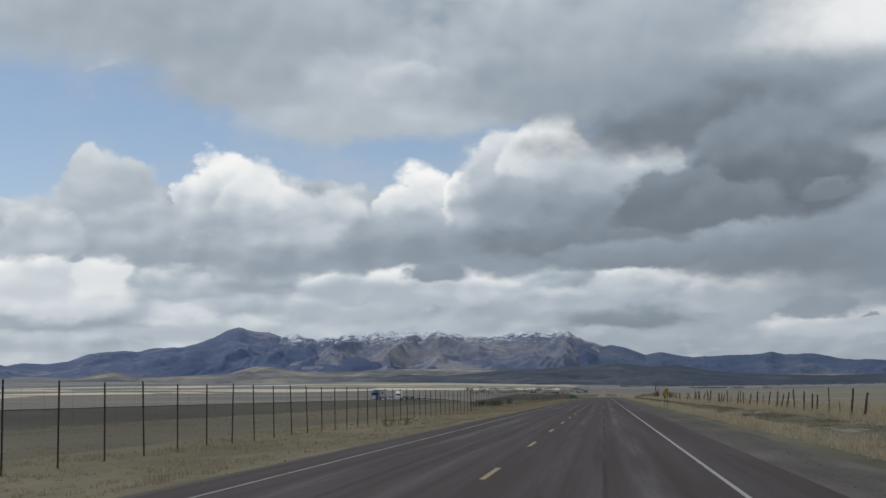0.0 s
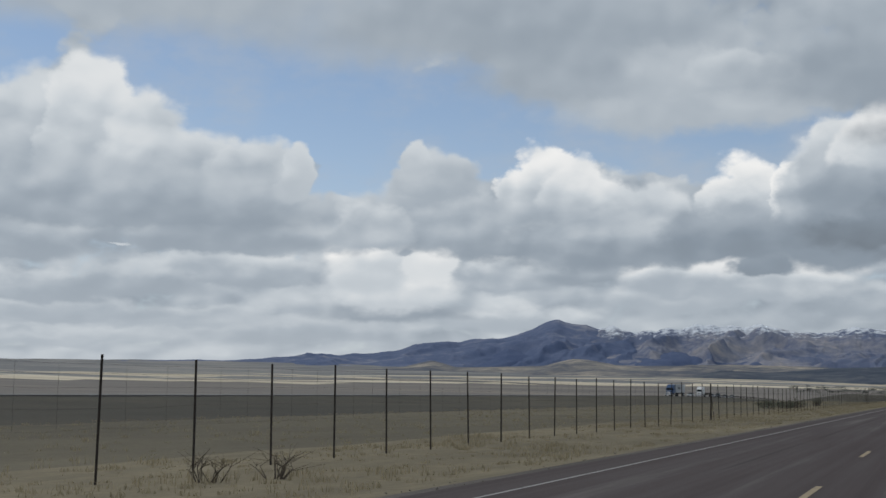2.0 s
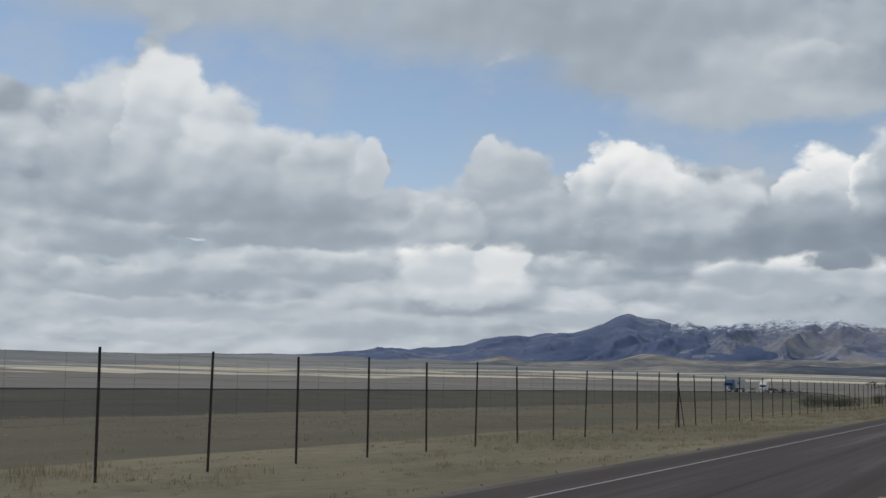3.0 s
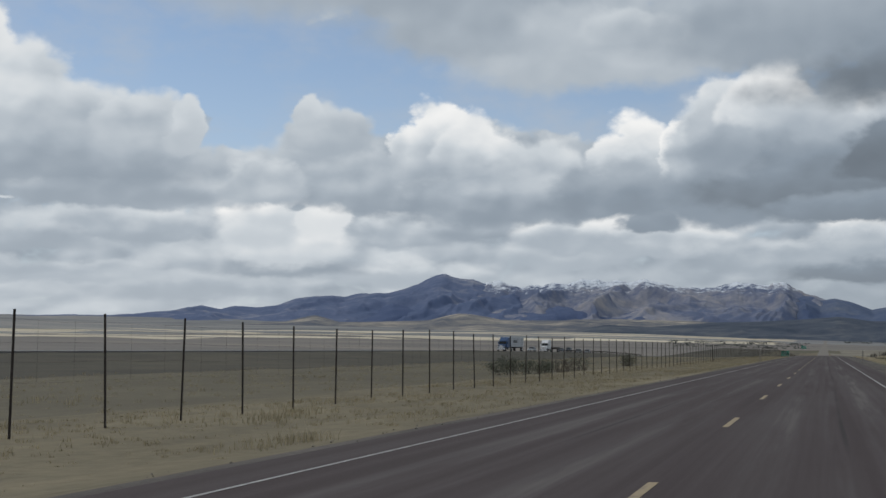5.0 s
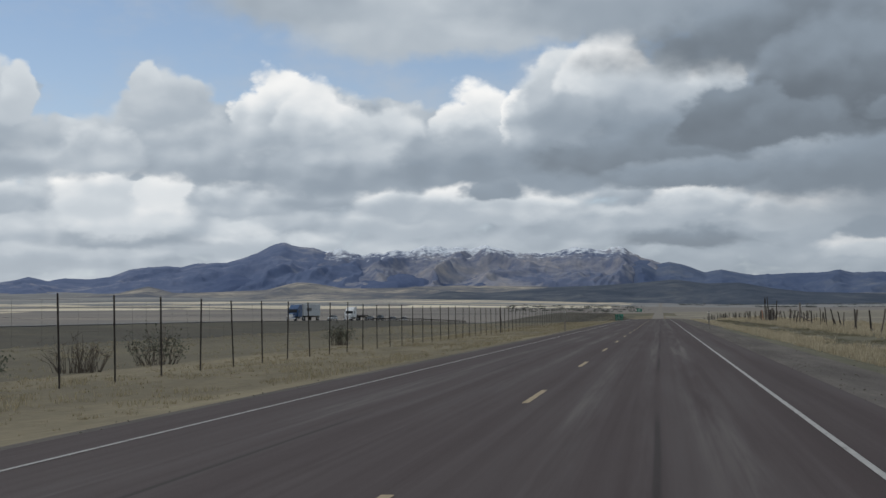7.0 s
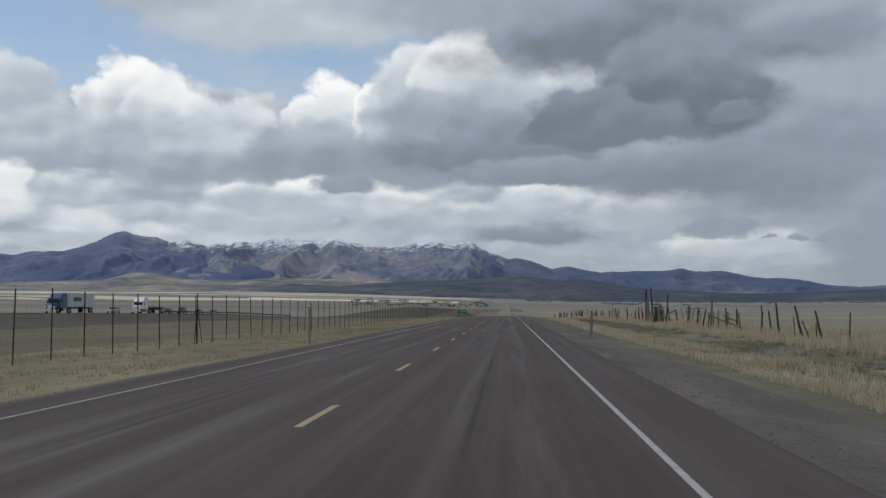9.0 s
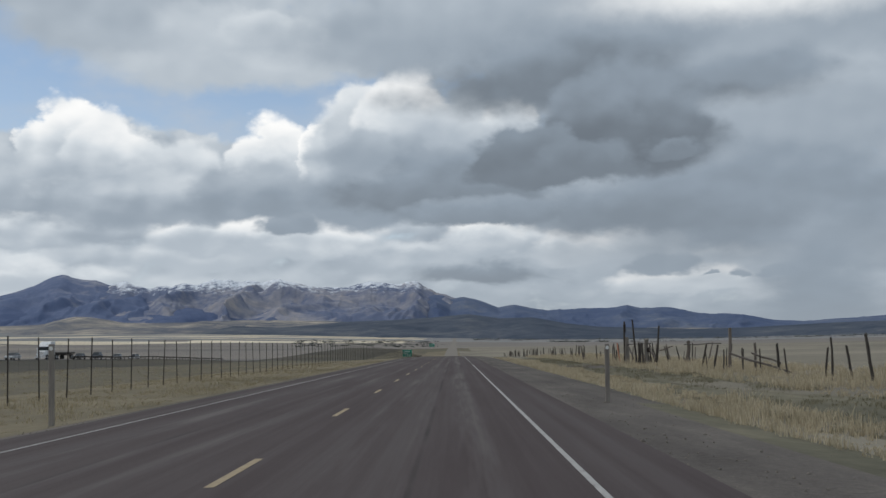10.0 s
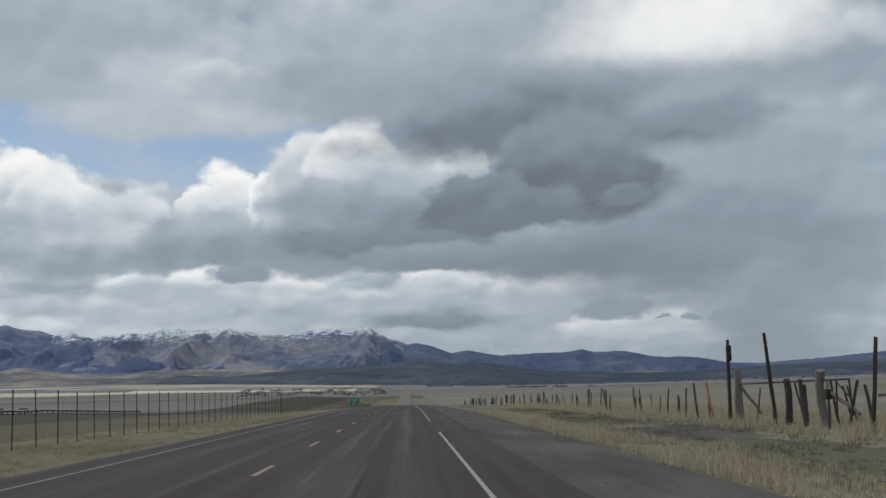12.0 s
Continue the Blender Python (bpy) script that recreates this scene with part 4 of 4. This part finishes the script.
def hazard_marker(x, y, top):
    """A yellow panel with black bars that slope, on two thin posts."""
    z = ground_z(x, y)
    t = thing("hazard_marker", x, y, z, "yellow and black striped hazard panel on thin posts", "sign")
    w, h = 0.17, 0.92
    b0 = top - z - h
    bm = bmesh.new()
    box(bm, -w, 0, b0, w, 0.006, b0 + h)
    panel = part("panel", bm, YELLOW, t)
    for k in range(-1, 5):
        s = b0 - 0.02 + k * 0.235
        bm = bmesh.new()
        lo, hi = b0, b0 + h
        ring = []
        for px, pz in ((-w, s), (w, s + 0.34), (w, s + 0.45), (-w, s + 0.11)):
            ring.append((px, min(max(pz, lo), hi)))
        if max(p[1] for p in ring) - min(p[1] for p in ring) < 0.02:
            bm.free()
            continue
        vs = [bm.verts.new((px, -0.004, pz)) for px, pz in ring] + [bm.verts.new((px, -0.001, pz)) for px, pz in ring]
        bm.faces.new(vs[:4])
        bm.faces.new(vs[4:][::-1])
        for j in range(4):
            bm.faces.new((vs[j], vs[j + 4], vs[(j + 1) % 4 + 4], vs[(j + 1) % 4]))
        part("black_bar", bm, BLACK, panel)
    for px in (-0.19, 0.07):
        bm = bmesh.new()
        box(bm, px - 0.02, 0.008, -0.3, px + 0.02, 0.03, b0 + (h * 0.9 if px > 0 else 0.15))
        part("sign_post", bm, STEEL, t)


hazard_marker(7.80, 119.3, 1.68)


def guide_sign(x, y, w, h, low, label):
    """A green board with a white rim and unreadable lines of writing."""
    z = ground_z(x, y)
    t = thing("guide_sign", x, y, z, label, "sign", "green guide signs")
    bm = bmesh.new()
    box(bm, -w / 2, 0, low, w / 2, 0.03, low + h)
    board = part("board", bevelled(bm, 0.012), GREEN, t)
    for a, b, c, d in ((-w / 2 + 0.05, low + 0.05, w / 2 - 0.05, low + 0.10), (-w / 2 + 0.05, low + h - 0.10, w / 2 - 0.05, low + h - 0.05),
                       (-w / 2 + 0.05, low + 0.10, -w / 2 + 0.10, low + h - 0.10), (w / 2 - 0.10, low + 0.10, w / 2 - 0.05, low + h - 0.10)):
        bm = bmesh.new()
        box(bm, a, -0.006, b, c, -0.001, d)
        part("rim", bm, REFLECT, board)
    for k, (a, b) in enumerate(((-0.36, 0.30), (-0.36, 0.12), (-0.36, 0.36))):
        bm = bmesh.new()
        s = low + h * (0.72 - 0.24 * k)
        box(bm, a * w, -0.006, s - h * 0.03, b * w, -0.001, s + h * 0.03)
        part("writing_bar", bm, REFLECT, board)
    for px in (-w * 0.3, w * 0.3):
        bm = bmesh.new()
        box(bm, px - 0.06, 0.035, -0.5, px + 0.06, 0.15, low + h * 0.95)
        part("sign_post", bm, GALV, t)


guide_sign(-18.2, 794, 4.0, 3.0, 2.0, "large green guide sign with white rim beside the road")
guide_sign(-17.0, 1300, 4.4, 2.8, 2.4, "far green guide sign on two posts")

# ---------------------------------------------------------------- the highway beyond the fence, its barrier and traffic
def highway_height(y):
    return lane_height(y)


HIGHWAY_ASPHALT = plain("pale_asphalt", (0.145, 0.14, 0.135), 0.85, 0, 0.2, 0.15)
highway = tagged(new("road_highway", strip("road_highway", -97, -79, ROAD_Y, 0.58, HIGHWAY_ASPHALT, 0.5)), "pale grey asphalt highway on a low bank", "road", kind="structure")
for x0 in (-95.6, -80.6, -88.1):
    ob = new("lane_line", strip("lane_line", x0, x0 + 0.14, ROAD_Y, 0.59, WHITE_LINE))
    ob.parent = highway

rail = thing("guard_rail", -78.2, 524, 0, "long weathered steel guard rail beside the highway", "barrier")
bm = bmesh.new()
prof = [(0, 0.42), (0.05, 0.46), (0.05, 0.52), (0, 0.57), (0.05, 0.62), (0.05, 0.68), (0, 0.73), (-0.01, 0.73), (-0.01, 0.42)]
stations = [524 + 8 * k for k in range(22)]
rings = [[bm.verts.new((px, yy - 524, pz + ground_z(-78.2, yy) + 0.08)) for px, pz in prof] for yy in stations]
for a, b in zip(rings, rings[1:]):
    for j in range(len(prof)):
        bm.faces.new((a[j], a[(j + 1) % len(prof)], b[(j + 1) % len(prof)], b[j]))
part("beam", bm, STEEL, rail)
bm = bmesh.new()
box(bm, -0.15, -0.05, -0.4, -0.02, 0.05, 0.82)
rail_post = done("rail_post", bm, STEEL)
for k in range(43):
    part("rail_post", rail_post, None, rail, at=pose(0, 4 * k, ground_z(-78.2, 524 + 4 * k), 0, 0, 0))

GLASS = plain("dark_vehicle_glass", (0.02, 0.025, 0.03), 0.08, 0, 0.1, spec=0.6)
TYRE, RIM = plain("tyre_rubber", (0.02, 0.02, 0.02), 0.9), plain("wheel_rim", (0.45, 0.45, 0.46), 0.35, 0.8, 0.1)
CHROME = plain("chrome", (0.7, 0.7, 0.7), 0.15, 1.0, 0.05)
BLUE = plain("truck_blue", (0.035, 0.085, 0.19), 0.35, 0, 0.1)
WHITE = plain("truck_white", (0.72, 0.72, 0.72), 0.4, 0, 0.08)
TRAILER = plain("trailer_grey_white", (0.50, 0.51, 0.52), 0.5, 0.1, 0.10, 0.5)
HEADLIGHT = plain("headlight_glass", (0.8, 0.8, 0.78), 0.1, 0, 0.03)
DARKPAINT, SILVER = plain("car_dark_paint", (0.035, 0.04, 0.05), 0.3), plain("car_silver_paint", (0.45, 0.46, 0.47), 0.3, 0.4, 0.08)


def wheel(parent, x, y, r, width, s):
    bm = bmesh.new()
    limb(bm, [(x - s * width, y, r), (x - s * width * 0.85, y, r), (x - s * 0.03, y, r), (x, y, r)], [r * 0.93, r, r, r * 0.93], 18)
    tyre = part("wheel", bm, TYRE, parent)
    bm = bmesh.new()
    limb(bm, [(x - s * 0.01, y, r), (x + s * 0.015, y, r)], [r * 0.58, r * 0.50], 14)
    part("rim", bm, RIM, tyre)


def semi_truck(x, y, paint, label, trailer_mat, length, box_h):
    """A tractor with bonnet and sleeper, facing down the road, and what it pulls."""
    t = thing("semi_truck", x, y, float(lane_height(y)) + 0.585, label, "truck", "highway traffic")
    bm = bmesh.new()                                             # cab and sleeper
    box(bm, -1.2, 2.1, 1.0, 1.2, 6.0, 2.9)
    vs = box(bm, -1.18, 2.3, 2.9, 1.18, 6.0, 3.9)
    for v in vs:
        if v.co.z > 3 and v.co.y < 3:
            v.co.y += 1.5
    part("cab", bevelled(bm, 0.08, 2), paint, t)
    bm = bmesh.new()                                             # bonnet
    vs = box(bm, -0.95, 0.1, 0.75, 0.95, 2.15, 1.95)
    for v in vs:
        if v.co.y < 1:
            v.co.x *= 0.88
            if v.co.z > 1.5:
                v.co.z -= 0.22
    part("bonnet", bevelled(bm, 0.10, 2), paint, t)
    for nm, args, mat in (("grille", (-0.55, 0.06, 0.8, 0.55, 0.12, 1.6), CHROME), ("bumper", (-1.2, -0.15, 0.35, 1.2, 0.15, 0.75), CHROME),
                          ("windscreen", (-1.05, 2.06, 2.0, 1.05, 2.12, 2.75), GLASS), ("side_window", (1.17, 2.4, 2.0, 1.215, 3.5, 2.7), GLASS),
                          ("side_window", (-1.215, 2.4, 2.0, -1.17, 3.5, 2.7), GLASS), ("chassis", (-0.45, 0.5, 0.55, 0.45, 8.2, 0.95), STEEL),
                          ("fuel_tank", (0.75, 4.0, 0.4, 1.2, 5.8, 1.0), CHROME), ("fuel_tank", (-1.2, 4.0, 0.4, -0.75, 5.8, 1.0), CHROME)):
        bm = bmesh.new()
        box(bm, *args)
        part(nm, bevelled(bm, 0.02), mat, t)
    for s in (-1, 1):
        bm = bmesh.new()
        limb(bm, [(0.8 * s, -0.02, 1.15), (0.8 * s, 0.14, 1.15)], [0.13, 0.15], 12)
        part("headlight", bm, HEADLIGHT, t)
        bm = bmesh.new()
        box(bm, 1.3 * s - 0.12, 2.0, 1.95, 1.3 * s + 0.12, 2.1, 2.55)
        part("mirror", bevelled(bm, 0.02), paint, t)
        bm = bmesh.new()
        limb(bm, [(1.12 * s, 6.1, 0.9), (1.12 * s, 6.1, 4.05)], [0.08, 0.075], 10)
        part("exhaust_stack", bm, CHROME, t)
        for wy in (1.1, 6.9, 8.1, length - 2.6, length - 1.3):
            wheel(t, 1.22 * s, wy, 0.52, 0.32, s)
    bm = bmesh.new()
    box(bm, -1.28, 6.9, 1.15, 1.28, length, box_h)
    part("trailer_body", bevelled(bm, 0.05), trailer_mat, t)
    bm = bmesh.new()
    box(bm, -0.5, 8.6, 0.85, 0.5, length - 0.4, 1.15)
    part("trailer_frame", bm, STEEL, t)
    if box_h > 3:
        bm = bmesh.new()
        box(bm, 1.283, 9.4, 2.35, 1.292, 14.0, 3.15)
        part("side_panel", bm, DARKPAINT, t, "dark plain shape painted on the side")
    return t


semi_truck(-86.4, 472, BLUE, "blue semi truck with a pale box trailer on the highway", TRAILER, 22.0, 4.05)
semi_truck(-86.4, 527, WHITE, "white semi truck with a low flat trailer on the highway", STEEL, 20.0, 1.55)


def car(x, y, paint, label, tall):
    """A road car facing down the highway: body, cabin, windows, wheels, lamps."""
    t = thing("car", x, y, float(lane_height(y)) + 0.585, label, "car", "highway traffic")
    hood, roof = 0.85 + 0.12 * tall, 1.42 + 0.35 * tall
    side = [(0.0, 0.35), (0.0, 0.70), (0.25, hood - 0.08), (1.25, hood), (4.3, hood + 0.02), (4.55, 0.75), (4.55, 0.35)]
    top = [(1.15, hood - 0.03), (1.85, roof - 0.06), (2.3, roof), (3.7 + 0.3 * tall, roof - 0.03), (4.35, hood)]
    for nm, ring, half, shrink, mat in (("body", side, 0.90, 1.0, paint), ("cabin", top, 0.82, 0.82, GLASS)):
        bm = bmesh.new()
        peak = max(p[1] for p in ring)
        a = [bm.verts.new((-half * (shrink if pz > peak - 0.2 else 1), py, pz)) for py, pz in ring]
        b = [bm.verts.new((half * (shrink if pz > peak - 0.2 else 1), py, pz)) for py, pz in ring]
        bm.faces.new(a)
        bm.faces.new(b[::-1])
        for j in range(len(ring)):
            k = (j + 1) % len(ring)
            bm.faces.new((a[k], a[j], b[j], b[k]))
        part(nm, bevelled(bm, 0.04, 2), mat, t)
    bm = bmesh.new()
    box(bm, -0.68, 1.95, roof - 0.05, 0.68, 3.7 + 0.3 * tall, roof + 0.012)
    part("roof", bevelled(bm, 0.02), paint, t)
    for s in (-1, 1):
        for wy in (0.85, 3.6):
            wheel(t, 0.90 * s, wy, 0.33, 0.21, s)
        bm = bmesh.new()
        box(bm, 0.62 * s - 0.14, -0.02, 0.60, 0.62 * s + 0.14, 0.05, 0.74)
        part("headlight", bevelled(bm, 0.015), HEADLIGHT, t)
    return t


car(-86.3, 508, SILVER, "small silver car on the highway", 0)
car(-86.3, 552, DARKPAINT, "dark low car following a truck", 0)
car(-86.3, 566, DARKPAINT, "dark tall sport utility car on the highway", 1)
car(-86.3, 584, SILVER, "silver car on the highway", 0)
car(-86.3, 602, WHITE, "white car on the highway", 0)

# ---------------------------------------------------------------- shrubs
LEAF = plain("shrub_leaf", (0.085, 0.092, 0.064), 0.8, 0, 0.4, 6)
TWIG = plain("bare_twig", (0.10, 0.080, 0.062), 0.9, 0, 0.3, 6)


def shrub(x, y, width, height, seed, leaves, label):
    t = thing("shrub", x, y, ground_z(x, y), label, "shrub", "shrubs by the fence")
    r = random.Random(seed)
    bm, tips = bmesh.new(), []
    for _ in range(46 if leaves else int(24 * width)):
        a, reach = r.uniform(0, 6.283), math.sqrt(r.random())
        base = Vector((math.cos(a) * reach * width * 0.35, math.sin(a) * reach * width * 0.2, -0.1))
        tip = Vector((math.cos(a) * reach * width * 0.5 + r.gauss(0, 0.2), math.sin(a) * reach * width * 0.3, height * r.uniform(0.5, 1.0) * (1.15 - 0.5 * reach)))
        mid = base.lerp(tip, 0.5) + Vector((r.gauss(0, 0.08), r.gauss(0, 0.08), 0.08))
        limb(bm, [base, mid, tip], [0.018, 0.010, 0.004], 3)
        tips += [base.lerp(mid, 0.8), mid.lerp(tip, 0.4), tip]
        for _ in range(3):
            p = mid.lerp(tip, r.random())
            q = p + Vector((r.gauss(0, 0.22), r.gauss(0, 0.22), r.uniform(0.05, 0.3)))
            limb(bm, [p, q], [0.006, 0.002], 3)
            tips.append(q)
    tagged(part("branch_mass", bm, TWIG, t), kind="stuff")
    if leaves:
        verts, faces = [], []
        for p in tips:
            for _ in range(leaves):
                c = p + Vector((r.gauss(0, 0.16), r.gauss(0, 0.16), r.gauss(0, 0.12)))
                u = Vector((r.gauss(0, 1), r.gauss(0, 1), r.gauss(0, 1))).normalized() * 0.055
                v = u.orthogonal().normalized() * 0.022
                k = len(verts)
                verts += [c - u, c + v, c + u, c - v]
                faces.append((k, k + 1, k + 2, k + 3))
        tagged(part("foliage", mesh_from("foliage", [tuple(v) for v in verts], faces, [LEAF], shade=False), None, t), kind="stuff")


shrub(-18.6, 216, 4.8, 1.2, 1, 15, "dense grey-green shrub behind the wire fence")
shrub(-17.8, 224, 2.6, 1.4, 2, 0, "bare twiggy shrub behind the wire fence")
shrub(-17.5, 230, 2.4, 1.5, 3, 2, "bare twiggy shrub behind the wire fence")
shrub(-17.8, 259, 1.8, 1.4, 4, 3, "small bare shrub behind the wire fence")
shrub(-10.7, 72, 0.6, 0.6, 5, 0, "low bare shrub in roadside grass")
shrub(-9.9, 73, 0.6, 0.55, 8, 0, "low bare shrub in roadside grass")

# ---------------------------------------------------------------- far trees and roadside grass
def far_trees():
    """Rows of small dark trees along the far fields."""
    r = random.Random(5)
    verts, faces = [], []
    for _ in range(420):
        row = r.choice(((-7.0, -0.8, 1300, 2000), (0.8, 22.0, 2100, 2500), (0.8, 22.0, 2200, 2400), (4.0, 14.0, 1900, 2000)))
        a, d = radians(r.uniform(row[0], row[1])), r.uniform(row[2], row[3])
        x, y = 2 + d * math.tan(a), 160 + d
        h, w = r.uniform(1.0, 3.2), r.uniform(2.5, 12.0)
        z = ground_z(x, y)
        for _ in range(22):
            c = Vector((x + r.gauss(0, w * 0.4), y + r.gauss(0, w * 0.4), z + abs(r.gauss(0, h * 0.4))))
            u = Vector((r.gauss(0, 1), r.gauss(0, 1), r.gauss(0, 1))).normalized() * r.uniform(0.4, 1.0)
            v = u.orthogonal().normalized() * r.uniform(0.3, 0.8)
            k = len(verts)
            verts += [tuple(c - u), tuple(c + v), tuple(c + u), tuple(c - v)]
            faces.append((k, k + 1, k + 2, k + 3))
    return mesh_from("far_trees", verts, faces, [plain("far_tree_leaf", (0.075, 0.080, 0.075), 0.9, 0, 0.4, 0.2)], shade=False)


tagged(new("far_trees", far_trees()), "rows of small dark trees along far fields", "trees", kind="stuff")


def grass_material(name, stops):
    m, g, b = material(name, 0.9, 0, 0.1)
    rnd = g.add("ShaderNodeNewGeometry").outputs["Random Per Island"]
    spot = g.noise(place(g), 0.35, 3).outputs[0]
    t = g.math("ADD", g.math("MULTIPLY", rnd, 0.6), g.math("MULTIPLY_ADD", spot, 0.9, -0.25))
    col = g.ramp(t, stops)
    g.link(col, b.inputs["Base Color"])
    thin = g.add("ShaderNodeBsdfTranslucent")                     # light passes through the blades
    g.link(col, thin.inputs[0])
    both = g.add("ShaderNodeMixShader")
    both.inputs[0].default_value = 0.5
    g.link(b.outputs[0], both.inputs[1])
    g.link(thin.outputs[0], both.inputs[2])
    g.link(both.outputs[0], m.node_tree.nodes["Material Output"].inputs[0])
    return m


STRAW = grass_material("dry_straw", [(0.1, (0.30, 0.252, 0.172)), (0.5, (0.45, 0.385, 0.270)), (0.9, (0.62, 0.54, 0.395))])
DULL_STRAW = grass_material("dull_straw", [(0.1, (0.24, 0.208, 0.140)), (0.5, (0.31, 0.268, 0.180)), (0.9, (0.40, 0.345, 0.235))])
SAGE = grass_material("green_grey_grass", [(0.1, (0.12, 0.113, 0.076)), (0.5, (0.18, 0.165, 0.112)), (0.9, (0.28, 0.245, 0.17))])


def grass(name, mat, count, place_of, tall, seed, label):
    """Tufts of bent blades, all in one sheet."""
    r = np.random.RandomState(seed)
    cx, cy, size = place_of(r, count)
    cz = land_height(cx, cy)
    blades = 11
    n = count * blades
    bx = np.repeat(cx, blades) + r.normal(0, 0.07, n) * np.repeat(size, blades) * 1.6
    by = np.repeat(cy, blades) + r.normal(0, 0.07, n) * np.repeat(size, blades) * 1.6
    bz = np.repeat(cz, blades) - 0.03
    h = tall * np.repeat(size, blades) * r.uniform(0.5, 1.15, n)
    a = r.uniform(0, 6.283, n)
    lean = h * r.uniform(0.15, 0.65, n)
    w = 0.006 + 0.006 * r.random_sample(n)
    dx, dy = np.cos(a), np.sin(a)
    v = np.empty((n, 5, 3))
    for k, (f, l, ww) in enumerate(((0, 0, 1), (0, 0, -1), (0.6, 0.35, 0.8), (0.6, 0.35, -0.8), (1.0, 1.0, 0))):
        v[:, k, 0] = bx + dx * lean * l - dy * w * ww
        v[:, k, 1] = by + dy * lean * l + dx * w * ww
        v[:, k, 2] = bz + h * f
    base = np.arange(n)[:, None] * 5
    quads, tris = base + np.array([0, 1, 3, 2]), base + np.array([2, 3, 4])
    me = bpy.data.meshes.new(name)
    me.from_pydata(v.reshape(-1, 3).tolist(), [], quads.tolist() + tris.tolist())
    me.materials.append(mat)
    return tagged(new(name, me), label, "grass", kind="stuff")


def along(r, count, x0, x1, y0, y1, power=1.0):
    x = x0 + (x1 - x0) * r.random_sample(count)
    y = y0 + (y1 - y0) * r.random_sample(count) ** power
    clump = fractal(x / 2.2, y / 3.5, 11, 3)
    return x, y, 0.25 + 2.3 * np.clip(clump - 0.30, 0, 1)


grass("dry_grass_left", DULL_STRAW, 10000, lambda r, n: along(r, n, -16, -6.3, 12, 420), 0.17, 1, "dry tan grass tufts on the verge")
grass("dry_grass_field", DULL_STRAW, 6000, lambda r, n: along(r, n, -44, -14, 15, 420), 0.18, 2, "sparse dry grass in the pasture")
grass("dry_grass_right", STRAW, 10500, lambda r, n: along(r, n, 7.5, 10.9, 12, 430), 0.32, 3, "tall dry tan grass beside the gravel verge")
grass("dry_grass_fence", STRAW, 15000, lambda r, n: along(r, n, 14.2, 24, 30, 470), 0.50, 4, "tall dry tan grass round the old fence")
grass("olive_grass_right", SAGE, 10000, lambda r, n: along(r, n, 9.0, 15.5, 12, 430), 0.16, 5, "short olive grey grass in the roadside hollow")


def stones():
    """Loose stones and clods along the gravel verge."""
    r = random.Random(12)
    verts, faces = [], []
    shape = [(0, 0, 1), (1, 0, 0), (0, 1, 0), (-1, 0, 0), (0, -1, 0), (0, 0, -1)]
    tri = [(0, 1, 2), (0, 2, 3), (0, 3, 4), (0, 4, 1), (5, 2, 1), (5, 3, 2), (5, 4, 3), (5, 1, 4)]
    for _ in range(4200):
        y = r.uniform(5, 420)
        x = r.choice((1, 1, 1, -1)) * (4.7 + abs(r.gauss(0, 1.1)))
        if x < -6.2:
            continue
        q = r.uniform(0.007, 0.026) * (1.8 if r.random() < 0.05 else 1)
        z, a, k = ground_z(x, y), r.uniform(0, 6.283), len(verts)
        for px, py, pz in shape:
            sx, sy, sz = (q * r.uniform(0.7, 1.3) for _ in range(3))
            verts.append((x + (px * math.cos(a) - py * math.sin(a)) * sx, y + (px * math.sin(a) + py * math.cos(a)) * sy, z + pz * sz * 0.7 + q * 0.2))
        faces += [tuple(k + i for i in f) for f in tri]
    return mesh_from("gravel_stones", verts, faces, [plain("verge_stone", (0.17, 0.15, 0.13), 0.9, 0, 0.4, 2.0)], shade=False)


tagged(new("gravel_stones", stones()), "loose grey-brown stones along the gravel verge", "stones", kind="stuff")
